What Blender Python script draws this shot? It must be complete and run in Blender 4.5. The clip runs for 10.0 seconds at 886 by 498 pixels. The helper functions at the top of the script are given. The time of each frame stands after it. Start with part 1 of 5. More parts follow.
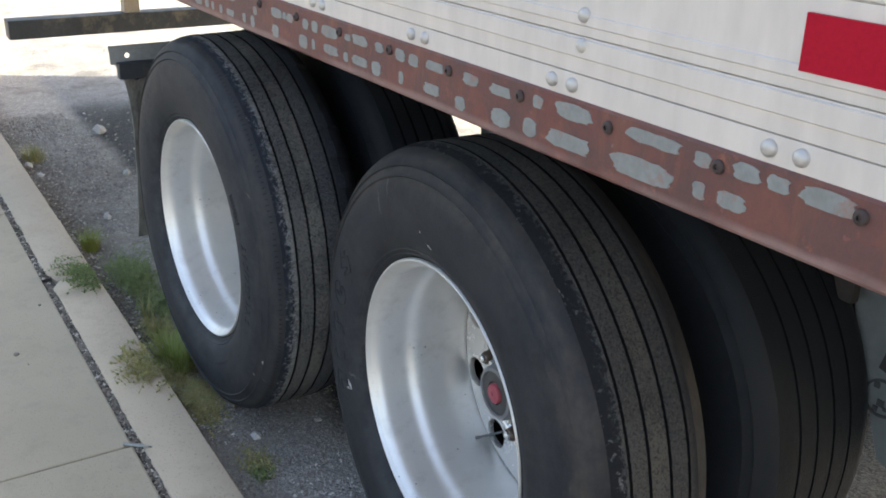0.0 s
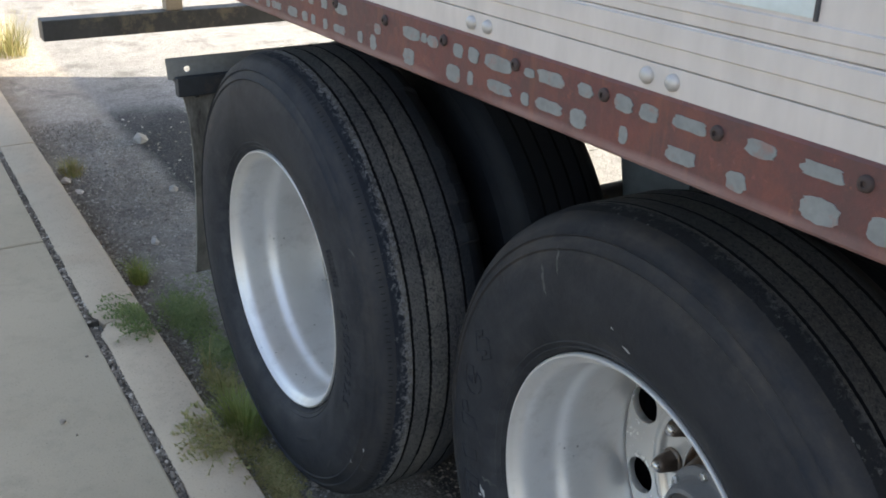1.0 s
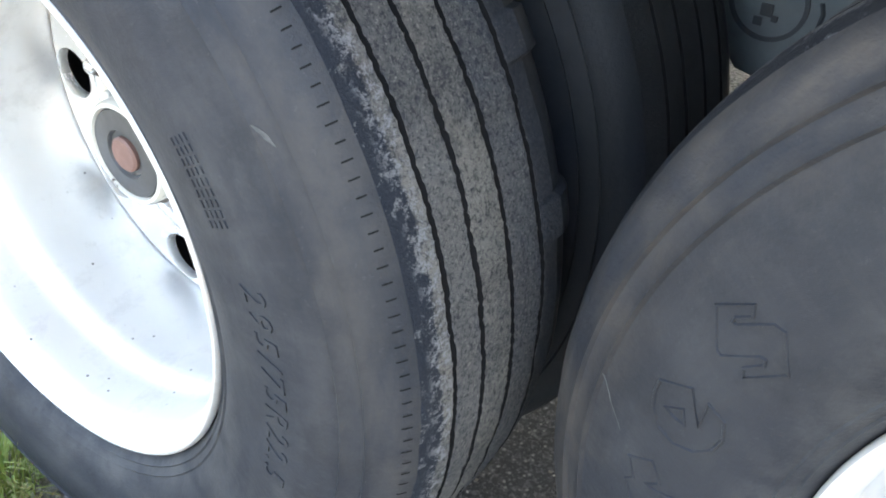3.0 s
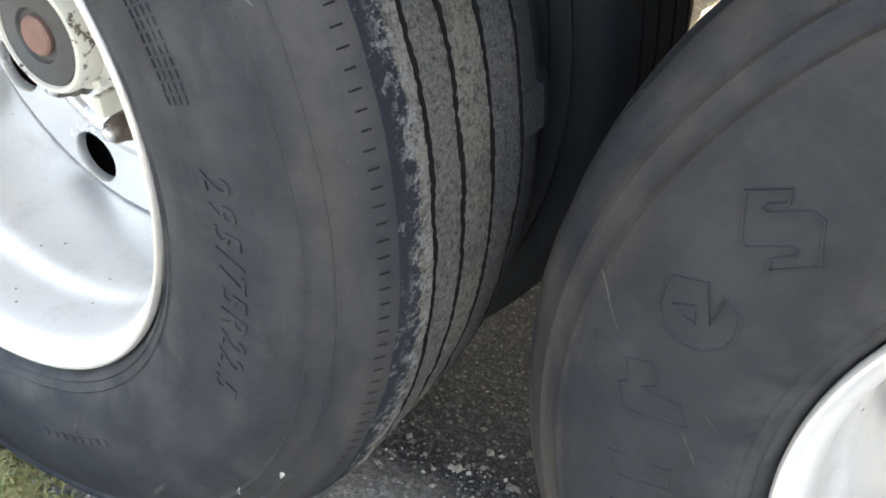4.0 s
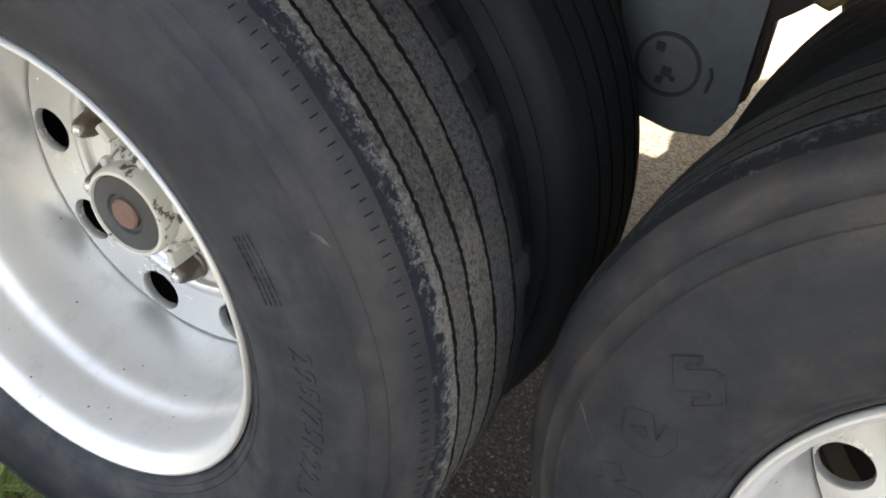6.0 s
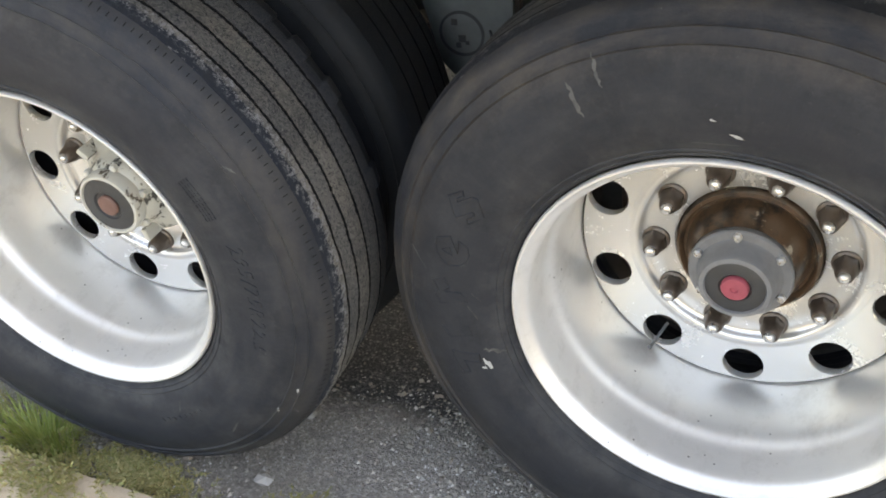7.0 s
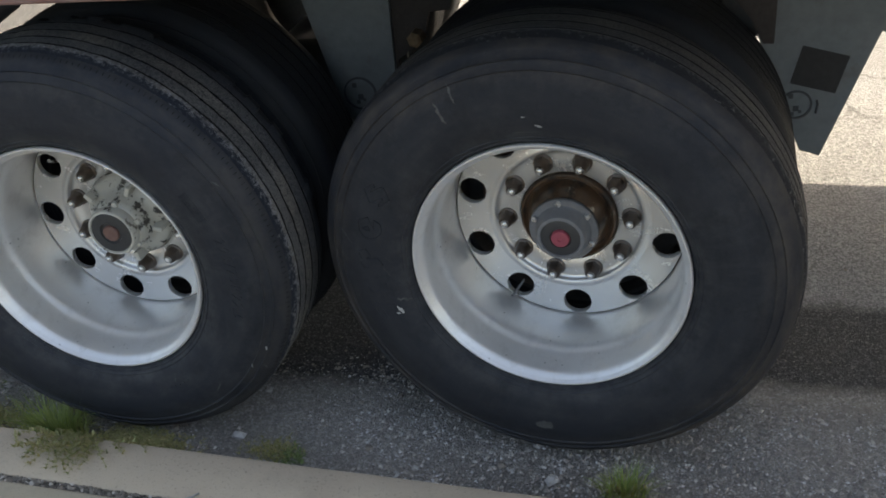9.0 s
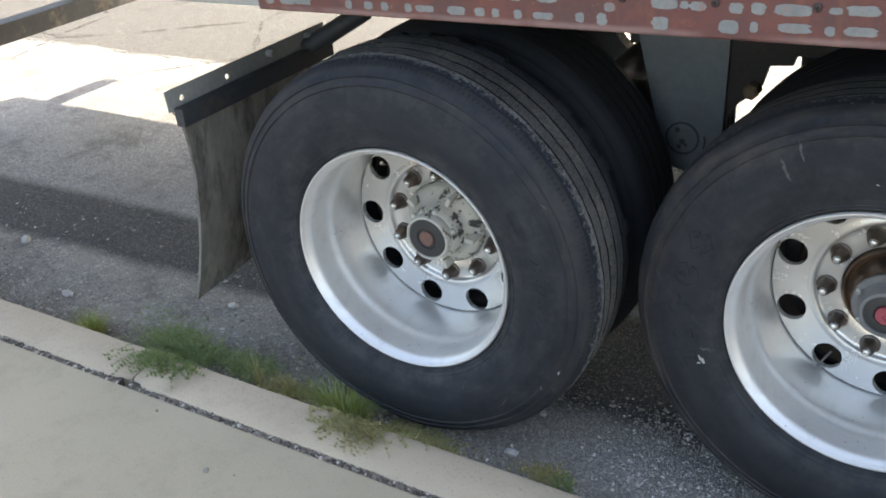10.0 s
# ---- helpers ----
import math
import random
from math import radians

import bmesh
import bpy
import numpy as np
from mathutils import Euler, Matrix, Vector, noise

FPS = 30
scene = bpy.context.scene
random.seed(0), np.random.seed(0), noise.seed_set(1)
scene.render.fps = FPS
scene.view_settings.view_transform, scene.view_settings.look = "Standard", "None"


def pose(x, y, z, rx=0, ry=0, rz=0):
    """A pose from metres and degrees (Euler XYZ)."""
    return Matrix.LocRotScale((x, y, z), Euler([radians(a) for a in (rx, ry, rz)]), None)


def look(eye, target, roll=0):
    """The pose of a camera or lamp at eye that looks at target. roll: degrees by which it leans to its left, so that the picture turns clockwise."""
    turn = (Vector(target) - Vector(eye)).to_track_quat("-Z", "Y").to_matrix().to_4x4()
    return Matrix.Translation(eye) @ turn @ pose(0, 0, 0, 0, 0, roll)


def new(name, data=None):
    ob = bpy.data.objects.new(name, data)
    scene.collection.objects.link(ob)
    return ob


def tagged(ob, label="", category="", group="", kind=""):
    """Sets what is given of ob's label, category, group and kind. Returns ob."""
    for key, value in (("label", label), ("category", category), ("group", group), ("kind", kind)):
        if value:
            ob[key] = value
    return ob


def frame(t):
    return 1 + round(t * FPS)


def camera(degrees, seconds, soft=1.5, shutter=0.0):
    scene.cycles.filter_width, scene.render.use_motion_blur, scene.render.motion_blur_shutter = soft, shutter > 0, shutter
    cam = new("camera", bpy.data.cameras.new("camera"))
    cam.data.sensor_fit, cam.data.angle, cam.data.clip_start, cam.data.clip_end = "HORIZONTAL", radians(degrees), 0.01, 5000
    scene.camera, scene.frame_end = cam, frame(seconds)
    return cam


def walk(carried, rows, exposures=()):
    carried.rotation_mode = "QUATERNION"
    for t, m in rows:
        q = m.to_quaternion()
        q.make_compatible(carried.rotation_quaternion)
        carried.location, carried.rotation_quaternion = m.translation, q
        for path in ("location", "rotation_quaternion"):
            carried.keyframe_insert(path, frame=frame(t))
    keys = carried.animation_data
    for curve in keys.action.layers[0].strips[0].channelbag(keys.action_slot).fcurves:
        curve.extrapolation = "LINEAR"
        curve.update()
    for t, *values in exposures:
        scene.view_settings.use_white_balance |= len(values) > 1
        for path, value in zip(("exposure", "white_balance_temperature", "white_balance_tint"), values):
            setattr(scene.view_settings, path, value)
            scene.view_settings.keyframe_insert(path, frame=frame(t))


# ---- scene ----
cam = camera(48.36, 10.0, soft=1.8)
PATH = [
    (0.0, 2.414, -0.814, 1.544, 57.22, -23.29, -2.05),
    (0.5, 2.160, -0.783, 1.527, 57.43, -23.17, -2.17),
    (1.0, 1.899, -0.764, 1.504, 58.36, -24.06, -1.56),
    (1.5, 1.548, -0.767, 1.433, 55.46, -24.46, -2.19),
    (2.0, 1.227, -0.649, 1.408, 46.85, -27.60, -1.86),
    (2.5, 0.952, -0.474, 1.249, 42.65, -31.53, -1.85),
    (3.0, 0.842, -0.400, 1.067, 37.93, -35.47, -1.30),
    (3.2, 0.806, -0.392, 1.007, 35.60, -36.38, -2.69),
    (4.3, 0.763, -0.425, 1.002, 32.66, -39.48, -6.14),
    (4.5, 0.761, -0.431, 1.008, 32.50, -39.19, -6.23),
    (5.0, 0.760, -0.435, 0.999, 32.00, -38.75, -7.14),
    (5.2, 0.756, -0.443, 1.005, 32.20, -36.97, -7.35),
    (6.3, 0.840, -0.660, 1.337, 28.46, -37.63, -2.56),
    (6.5, 0.934, -0.754, 1.366, 27.60, -36.33, -1.63),
    (7.0, 1.164, -0.973, 1.448, 21.84, -36.32, 4.29),
    (7.5, 1.246, -1.154, 1.504, 13.40, -34.82, 3.44),
    (8.0, 1.263, -1.377, 1.559, 9.20, -31.86, 2.36),
    (8.5, 1.327, -1.493, 1.611, 8.07, -30.43, 2.39),
    (9.0, 1.381, -1.633, 1.641, 14.06, -31.32, 5.37),
    (9.5, 1.315, -1.676, 1.677, 22.92, -29.83, 6.13),
    (10.0, 1.222, -1.734, 1.665, 30.08, -27.94, 3.88),
]
EXPOSURES = [(0.0, 1.95, 7650, 10), (1.0, 1.62, 7500, 10), (1.5, 1.60, 7350, 10), (2.0, 1.95, 7200, 9), (2.5, 4.05, 7600, 10), (3.0, 3.8, 8000, 10), (3.2, 3.6, 8400, 11), (4.3, 3.4, 9200, 12),
             (4.5, 3.3, 9200, 12), (5.0, 2.9, 9300, 13), (5.2, 2.85, 9500, 13), (6.5, 2.87, 9700, 13), (7.0, 2.9, 9900, 14), (7.5, 2.9, 9800, 13), (8.0, 2.5, 9000, 11), (8.5, 1.45, 8200, 11), (9.0, 1.4, 8000, 10), (9.5, 2.02, 7600, 10), (10.0, 2.15, 7800, 10)]
walk(cam, [(t, pose(x, y, z, 90 + pitch, roll, yaw)) for t, x, y, z, yaw, pitch, roll in PATH], EXPOSURES)

# ---- world and light ----
SUN_ELEVATION, SUN_FROM = radians(47), Vector((0.41, 0.91, 0.0)).normalized()
world = bpy.data.worlds.new("sky")
scene.world = world
world.use_nodes = True
wn = world.node_tree
sky = wn.nodes.new("ShaderNodeTexSky")
sky.sky_type, sky.sun_disc = "NISHITA", False
sky.sun_elevation = SUN_ELEVATION
sky.sun_rotation = math.atan2(SUN_FROM.x, SUN_FROM.y)
sky.air_density, sky.dust_density, sky.ozone_density = 1.0, 3.0, 1.0
wn.nodes["Background"].inputs["Strength"].default_value = 0.15
wn.links.new(sky.outputs["Color"], wn.nodes["Background"].inputs["Color"])
sun = new("sun", bpy.data.lights.new("sun", "SUN"))
sun.data.energy, sun.data.angle, sun.data.color = 4.0, radians(0.6), (1.0, 0.95, 0.86)
to_sun = SUN_FROM * math.cos(SUN_ELEVATION) + Vector((0, 0, math.sin(SUN_ELEVATION)))
sun.matrix_world = look(to_sun * 30, (0, 0, 0))


# ---- materials ----
class Nodes:
    """A small builder for one node material."""

    def __init__(self, name):
        self.material = bpy.data.materials.new(name)
        self.material.use_nodes = True
        self.tree = self.material.node_tree
        self.bsdf = self.tree.nodes["Principled BSDF"]

    def node(self, kind, **values):
        n = self.tree.nodes.new(kind)
        for key, value in values.items():
            if key in n.inputs:
                self.put(value, n.inputs[key])
        return n

    def put(self, value, socket):
        if isinstance(value, bpy.types.NodeSocket):
            self.tree.links.new(value, socket)
        elif isinstance(value, tuple) and len(value) == 3 and socket.type == "RGBA":
            socket.default_value = (*value, 1.0)
        else:
            socket.default_value = value

    def coords(self, kind="Object", stretch=(1, 1, 1)):
        tc = self.node("ShaderNodeTexCoord")
        mp = self.node("ShaderNodeMapping", Scale=stretch)
        self.tree.links.new(tc.outputs[kind], mp.inputs["Vector"])
        return mp.outputs["Vector"]

    def position(self):
        return self.node("ShaderNodeNewGeometry").outputs["Position"]

    def noise(self, vector, scale, detail=4.0, rough=0.6):
        n = self.node("ShaderNodeTexNoise", Vector=vector, Scale=scale, Detail=detail, Roughness=rough)
        return n.outputs["Fac"]

    def cells(self, vector, scale, feature="F1", output="Distance"):
        n = self.tree.nodes.new("ShaderNodeTexVoronoi")
        n.feature = feature
        self.put(vector, n.inputs["Vector"])
        self.put(scale, n.inputs["Scale"])
        return n.outputs[output]

    def math(self, operation, a, b=0.0, clamp=False):
        n = self.tree.nodes.new("ShaderNodeMath")
        n.operation, n.use_clamp = operation, clamp
        self.put(a, n.inputs[0])
        self.put(b, n.inputs[1])
        return n.outputs[0]

    def step(self, value, low, high, a=0.0, b=1.0):
        n = self.node("ShaderNodeMapRange", **{"Value": value, "From Min": low, "From Max": high, "To Min": a, "To Max": b})
        n.clamp = True
        return n.outputs["Result"]

    def mix(self, factor, a, b):
        n = self.tree.nodes.new("ShaderNodeMix")
        n.data_type = "RGBA"
        self.put(factor, n.inputs[0])
        self.put(a, n.inputs[6])
        self.put(b, n.inputs[7])
        return n.outputs[2]

    def bump(self, height, strength=0.3, distance=0.002, normal=None):
        n = self.node("ShaderNodeBump", Height=height, Strength=strength, Distance=distance)
        if normal is not None:
            self.put(normal, n.inputs["Normal"])
        return n.outputs["Normal"]

    def finish(self, color, rough, metal=0.0, normal=None, specular=None):
        self.put(color, self.bsdf.inputs["Base Color"])
        self.put(rough, self.bsdf.inputs["Roughness"])
        self.put(metal, self.bsdf.inputs["Metallic"])
        if specular is not None:
            self.put(specular, self.bsdf.inputs["Specular IOR Level"])
        if normal is not None:
            self.put(normal, self.bsdf.inputs["Normal"])
        return self.material


def worn(name, c1, c2, rough=0.6, metal=0.0, coarse=5.0, fine=60.0, bump=0.2, dirt=None, dirt_scale=9.0, dirt_at=(0.55, 0.7), specular=None, stretch=(1, 1, 1)):
    """Two tones over coarse noise, fine grain in the relief, and dirt in patches."""
    n = Nodes(name)
    v = n.coords(stretch=stretch)
    big, small = n.noise(v, coarse), n.noise(v, fine, 3.0)
    color = n.mix(n.step(big, 0.3, 0.7), c1, c2)
    color = n.mix(n.step(small, 0.35, 0.75, 0.0, 0.35), color, tuple(0.6 * c for c in c2))
    if dirt:
        color = n.mix(n.step(n.noise(v, dirt_scale, 6.0, 0.7), *dirt_at), color, dirt)
    r = n.step(small, 0.2, 0.8, rough - 0.08, rough + 0.08)
    return n.finish(color, r, metal, n.bump(small, bump, 0.002), specular)


def ground_material():
    n = Nodes("asphalt_ground")
    p = n.position()
    sep = n.node("ShaderNodeSeparateXYZ", Vector=p)
    wobble = n.math("MULTIPLY", n.math("SUBTRACT", n.noise(p, 3.2, 6.0, 0.7), 0.5), 0.11)
    y = n.math("ADD", sep.outputs["Y"], wobble)
    grain = n.cells(p, 210.0, output="Color")
    gv = n.node("ShaderNodeSeparateColor", Color=grain).outputs[0]
    patch = n.noise(p, 1.6, 6.0)
    fine = n.noise(p, 45.0, 4.0)
    # gravelly shoulder, tarred strip, pale lane, road
    shoulder = n.mix(n.step(gv, 0.45, 1.0), (0.37, 0.342, 0.305), (0.73, 0.685, 0.62))
    shoulder = n.mix(n.step(fine, 0.4, 0.7, 0.0, 0.6), shoulder, (0.27, 0.258, 0.243))
    shoulder = n.mix(n.step(n.noise(p, 310.0, 3.0, 0.7), 0.45, 0.35, 0.0, 0.7), shoulder, (0.10, 0.095, 0.089))
    shoulder = n.mix(n.step(n.noise(p, 5.0, 6.0, 0.7), 0.45, 0.62, 0.0, 0.6), shoulder, (0.35, 0.315, 0.27))
    salt = n.noise(p, 330.0, 3.0, 0.7)
    tar = n.mix(n.step(gv, 0.55, 1.0, 0.0, 0.6), (0.030, 0.032, 0.035), (0.20, 0.202, 0.205))
    tar = n.mix(n.step(salt, 0.56, 0.68, 0.0, 0.8), tar, (0.27, 0.27, 0.27))
    tar = n.mix(n.step(salt, 0.44, 0.34, 0.0, 0.8), tar, (0.014, 0.015, 0.017))
    lane = n.mix(n.step(gv, 0.1, 0.9), (0.16, 0.165, 0.168), (0.47, 0.478, 0.48))
    lane = n.mix(n.step(salt, 0.46, 0.36, 0.0, 0.7), lane, (0.10, 0.10, 0.10))
    lane = n.mix(n.step(patch, 0.35, 0.65, 0.0, 0.35), lane, (0.27, 0.27, 0.265))
    road = n.mix(n.step(gv, 0.2, 0.9), (0.062, 0.063, 0.063), (0.118, 0.119, 0.118))
    tar = n.mix(n.step(n.math("ADD", sep.outputs["X"], n.math("MULTIPLY", patch, 0.8)), -3.1, -2.7, 0.85, 0.0), tar, lane)
    near = n.math("ADD", y, n.step(n.math("ABSOLUTE", n.math("SUBTRACT", sep.outputs["X"], 0.5)), 0.25, 0.75, 0.13, 0.0))
    color = n.mix(n.step(near, 0.36, 0.43), shoulder, tar)
    color = n.mix(n.step(y, 0.74, 0.80), color, lane)
    along = n.math("ADD", sep.outputs["X"], n.math("MULTIPLY", n.noise(p, 1.1, 5.0), 1.2))
    road = n.mix(n.step(along, -0.5, 0.3), road, lane)
    color = n.mix(n.step(y, 2.44, 2.48), color, road)
    seam = n.math("MULTIPLY", n.step(n.math("ABSOLUTE", n.math("SUBTRACT", n.math("ADD", y, n.math("MULTIPLY", n.noise(p, 9.0, 5.0, 0.8), 0.16)), 2.52)), 0.004, 0.014, 1.0, 0.0), n.step(n.noise(p, 4.0, 3.0), 0.40, 0.5))
    color = n.mix(seam, color, (0.05, 0.047, 0.043))
    color = n.mix(n.step(patch, 0.55, 0.75, 0.0, 0.35), color, (0.075, 0.073, 0.07))
    crack = n.cells(n.node("ShaderNodeVectorMath", Vector=p).outputs[0], 0.9, "DISTANCE_TO_EDGE")
    crack = n.math("ADD", crack, n.math("MULTIPLY", n.math("SUBTRACT", n.noise(p, 6.0, 6.0), 0.5), 0.10))
    line = n.math("MULTIPLY", n.step(n.math("ABSOLUTE", crack), 0.004, 0.012, 1.0, 0.0), n.step(y, 1.9, 2.3))
    color = n.mix(line, color, (0.03, 0.028, 0.026))
    # trodden soil along the kerb, thinning out into the gravel
    soil = n.step(n.math("ADD", sep.outputs["Y"], n.math("MULTIPLY", n.math("SUBTRACT", n.noise(p, 4.5, 6.0, 0.75), 0.5), 0.55)), 0.14, -0.06, 0.0, 0.9)
    soil = n.math("MULTIPLY", soil, n.step(sep.outputs["X"], 0.45, -0.1, 0.2, 1.0))
    earth = n.mix(n.step(n.noise(p, 60.0, 5.0, 0.8), 0.40, 0.62), (0.085, 0.070, 0.052), (0.26, 0.222, 0.172))
    color = n.mix(soil, color, earth)
    worn_off = n.math("MULTIPLY", n.step(n.noise(p, 3.4, 7.0, 0.8), 0.50, 0.62), n.step(sep.outputs["X"], -0.3, -0.8))
    color = n.mix(n.math("MULTIPLY", worn_off, 0.55), color, (0.085, 0.083, 0.080))
    # coarse aggregate and dark bitumen between the stones
    pebble, pits = n.cells(p, 120.0, output="Color"), n.noise(p, 85.0, 5.0, 0.8)
    tone = n.node("ShaderNodeSeparateColor", Color=pebble).outputs[1]
    color = n.mix(n.math("MULTIPLY", n.step(n.cells(p, 120.0), 0.34, 0.24, 0.0, 1.0), n.step(tone, 0.62, 0.72, 0.0, 0.55)), color, (0.44, 0.43, 0.41))
    color = n.mix(n.step(pits, 0.46, 0.36, 0.0, 0.45), color, (0.050, 0.049, 0.048))
    color = n.mix(n.step(n.noise(p, 12.0, 6.0, 0.75), 0.54, 0.70, 0.0, 0.22), color, (0.12, 0.117, 0.112))
    relief = n.math("ADD", n.math("MULTIPLY", n.cells(p, 210.0), 0.4), n.math("ADD", n.noise(p, 240.0, 4.0, 0.8), fine))
    relief = n.math("ADD", relief, n.math("MULTIPLY", pits, 1.5))
    return n.finish(color, 0.88, 0.0, n.bump(relief, 0.9, 0.007))


def concrete(name, light, dark, speck):
    n = Nodes(name)
    p = n.position()
    big, mid, fine = n.noise(p, 1.4, 5.0), n.noise(p, 14.0, 6.0, 0.7), n.noise(p, 170.0, 3.0)
    color = n.mix(n.step(big, 0.35, 0.65), light, dark)
    color = n.mix(n.step(mid, 0.5, 0.8, 0.0, 0.45), color, tuple(0.68 * c for c in dark))
    color = n.mix(n.step(fine, 0.58, 0.72, 0.0, speck), color, tuple(0.5 * c for c in dark))
    pits = n.step(n.cells(p, 60.0), 0.03, 0.09)
    relief = n.math("ADD", n.math("MULTIPLY", fine, 0.6), n.math("ADD", mid, n.math("MULTIPLY", pits, 0.3)))
    return n.finish(color, 0.87, 0.0, n.bump(relief, 0.35, 0.003))


def rubber(name, tone, dusty, tan, amount):
    """Aged sidewall rubber: mottled, smeared along the rings, tan dust towards the shoulder."""
    n = Nodes(name)
    v = n.coords()
    sep = n.node("ShaderNodeSeparateXYZ", Vector=v)
    radius = n.math("SQRT", n.math("ADD", n.math("POWER", sep.outputs["X"], 2.0), n.math("POWER", sep.outputs["Z"], 2.0)))
    around = n.math("ARCTAN2", sep.outputs["Z"], sep.outputs["X"])
    smear = n.noise(n.node("ShaderNodeCombineXYZ", X=n.math("MULTIPLY", radius, 26.0), Y=n.math("MULTIPLY", around, 3.0), Z=0.0).outputs["Vector"], 1.0, 5.0, 0.65)
    across = n.noise(n.node("ShaderNodeCombineXYZ", X=n.math("MULTIPLY", radius, 9.0), Y=n.math("MULTIPLY", around, 14.0), Z=3.0).outputs["Vector"], 1.0, 4.0, 0.7)
    cloud, patch, grain = n.noise(v, 5.0, 5.0, 0.6), n.noise(v, 24.0, 6.0, 0.7), n.noise(v, 150.0, 4.0, 0.75)
    color = n.mix(n.step(cloud, 0.30, 0.70), tone, tuple(0.74 * c for c in tone))
    dust = n.math("MULTIPLY", n.step(smear, 0.40, 0.72), n.step(patch, 0.36, 0.60))
    color = n.mix(n.math("MULTIPLY", dust, amount), color, dusty)
    color = n.mix(n.math("MULTIPLY", n.step(across, 0.50, 0.75, 0.0, 0.35), n.step(cloud, 0.42, 0.58)), color, dusty)
    blot = n.noise(v, 13.0, 6.0, 0.75)
    color = n.mix(n.step(blot, 0.52, 0.66, 0.0, 0.6), color, tuple(0.55 * c for c in tone))
    shoulder = n.math("MULTIPLY", n.step(radius, 0.425, 0.465), n.step(smear, 0.36, 0.62))
    color = n.mix(n.math("MULTIPLY", shoulder, n.step(patch, 0.3, 0.6, 0.2, 0.8)), color, tan)
    bead = n.math("MULTIPLY", n.step(radius, 0.352, 0.325), n.step(patch, 0.40, 0.60))
    color = n.mix(n.math("MULTIPLY", bead, 0.45), color, tuple(1.2 * c for c in dusty))
    band = n.math("MULTIPLY", n.step(radius, 0.405, 0.425), n.step(radius, 0.470, 0.450))
    scuffs = n.step(n.noise(n.node("ShaderNodeCombineXYZ", X=n.math("MULTIPLY", radius, 26.0), Y=n.math("MULTIPLY", around, 9.0), Z=8.0).outputs["Vector"], 1.0, 6.0, 0.75), 0.46, 0.58)
    color = n.mix(n.math("MULTIPLY", n.math("MULTIPLY", band, scuffs), 0.55), color, tuple(0.6 * c for c in tone))
    color = n.mix(n.step(grain, 0.62, 0.76, 0.0, 0.35), color, tuple(1.4 * c for c in dusty))
    specks = n.math("MULTIPLY", n.step(n.cells(v, 34.0), 0.025, 0.05, 1.0, 0.0), n.step(patch, 0.55, 0.62))
    color = n.mix(specks, color, (0.22, 0.215, 0.205))
    relief = n.math("ADD", grain, patch)
    return n.finish(color, n.step(patch, 0.3, 0.7, 0.60, 0.76), 0.0, n.bump(relief, 0.4, 0.0018), 0.3)


def tread_rubber(name, tone, dusty, low, high, edge=0.0, fleck=0.0):
    """Scuffed tread: pale abraded rubber, chunked and dusty, dark and smooth towards the outer edge."""
    n = Nodes(name)
    v = n.coords()
    cloud, chunk, grain = n.noise(v, 7.0, 6.0, 0.72), n.noise(v, 120.0, 7.0, 0.88), n.noise(v, 420.0, 3.0)
    across = n.node("ShaderNodeSeparateXYZ", Vector=v).outputs["Y"]
    ragged = n.math("ADD", across, n.math("MULTIPLY", n.math("SUBTRACT", n.noise(v, 30.0, 5.0, 0.8), 0.5), 0.022))
    wear = n.math("ADD", n.math("MULTIPLY", cloud, 0.5), n.math("MULTIPLY", chunk, 0.5))
    color = n.mix(n.step(wear, low, high), tone, dusty)
    if edge:
        # the second and fourth ribs are less abraded than the first and third
        dull = n.math("MULTIPLY", n.step(across, 0.0585, 0.060), n.step(across, 0.0955, 0.094))
        dull = n.math("ADD", n.math("MULTIPLY", dull, 0.30), n.step(across, 0.137, 0.139, 0.0, 0.55))
        color = n.mix(n.math("MULTIPLY", dull, n.step(n.noise(v, 14.0, 5.0, 0.75), 0.38, 0.56, 0.35, 1.0)), color, tuple(2.2 * c for c in tone))
    # torn rubber: dark pits and pale crumbs a few millimetres across
    pits, crumbs = n.noise(v, 230.0, 4.0, 0.8), n.cells(v, 210.0)
    color = n.mix(n.step(grain, 0.56, 0.7, 0.0, 0.6), color, tuple(1.5 * c for c in dusty))
    color = n.mix(n.step(chunk, 0.32, 0.46, 0.8, 0.0), color, tone)
    color = n.mix(n.step(pits, 0.48, 0.40, 0.0, 0.7), color, tuple(0.8 * c for c in tone))
    color = n.mix(n.math("MULTIPLY", n.step(crumbs, 0.12, 0.22, 1.0, 0.0), n.step(pits, 0.50, 0.60, 0.0, 0.7)), color, tuple(1.7 * c for c in dusty))
    if edge:
        fresh = n.math("MULTIPLY", n.step(n.noise(v, 60.0, 5.0, 0.8), 0.56, 0.66), n.step(cloud, 0.44, 0.54))
        smooth = n.mix(fresh, tone, (0.30, 0.30, 0.30))
        color = n.mix(n.step(ragged, edge, edge + 0.004, 1.0, 0.0), color, smooth)
        near = n.step(n.math("ABSOLUTE", n.math("SUBTRACT", ragged, edge + 0.004)), 0.004, 0.016, 1.0, 0.0)
        color = n.mix(n.math("MULTIPLY", near, n.step(n.noise(v, 110.0, 5.0, 0.85), 0.50, 0.58)), color, (fleck, fleck, fleck * 1.03))
        color = n.mix(n.step(ragged, 0.172, 0.190, 0.0, 0.75), color, tone)
    relief = n.math("ADD", chunk, n.math("MULTIPLY", grain, 0.5))
    return n.finish(color, n.step(wear, low, high, 0.62, 0.9), 0.0, n.bump(relief, 1.0, 0.009), 0.3)


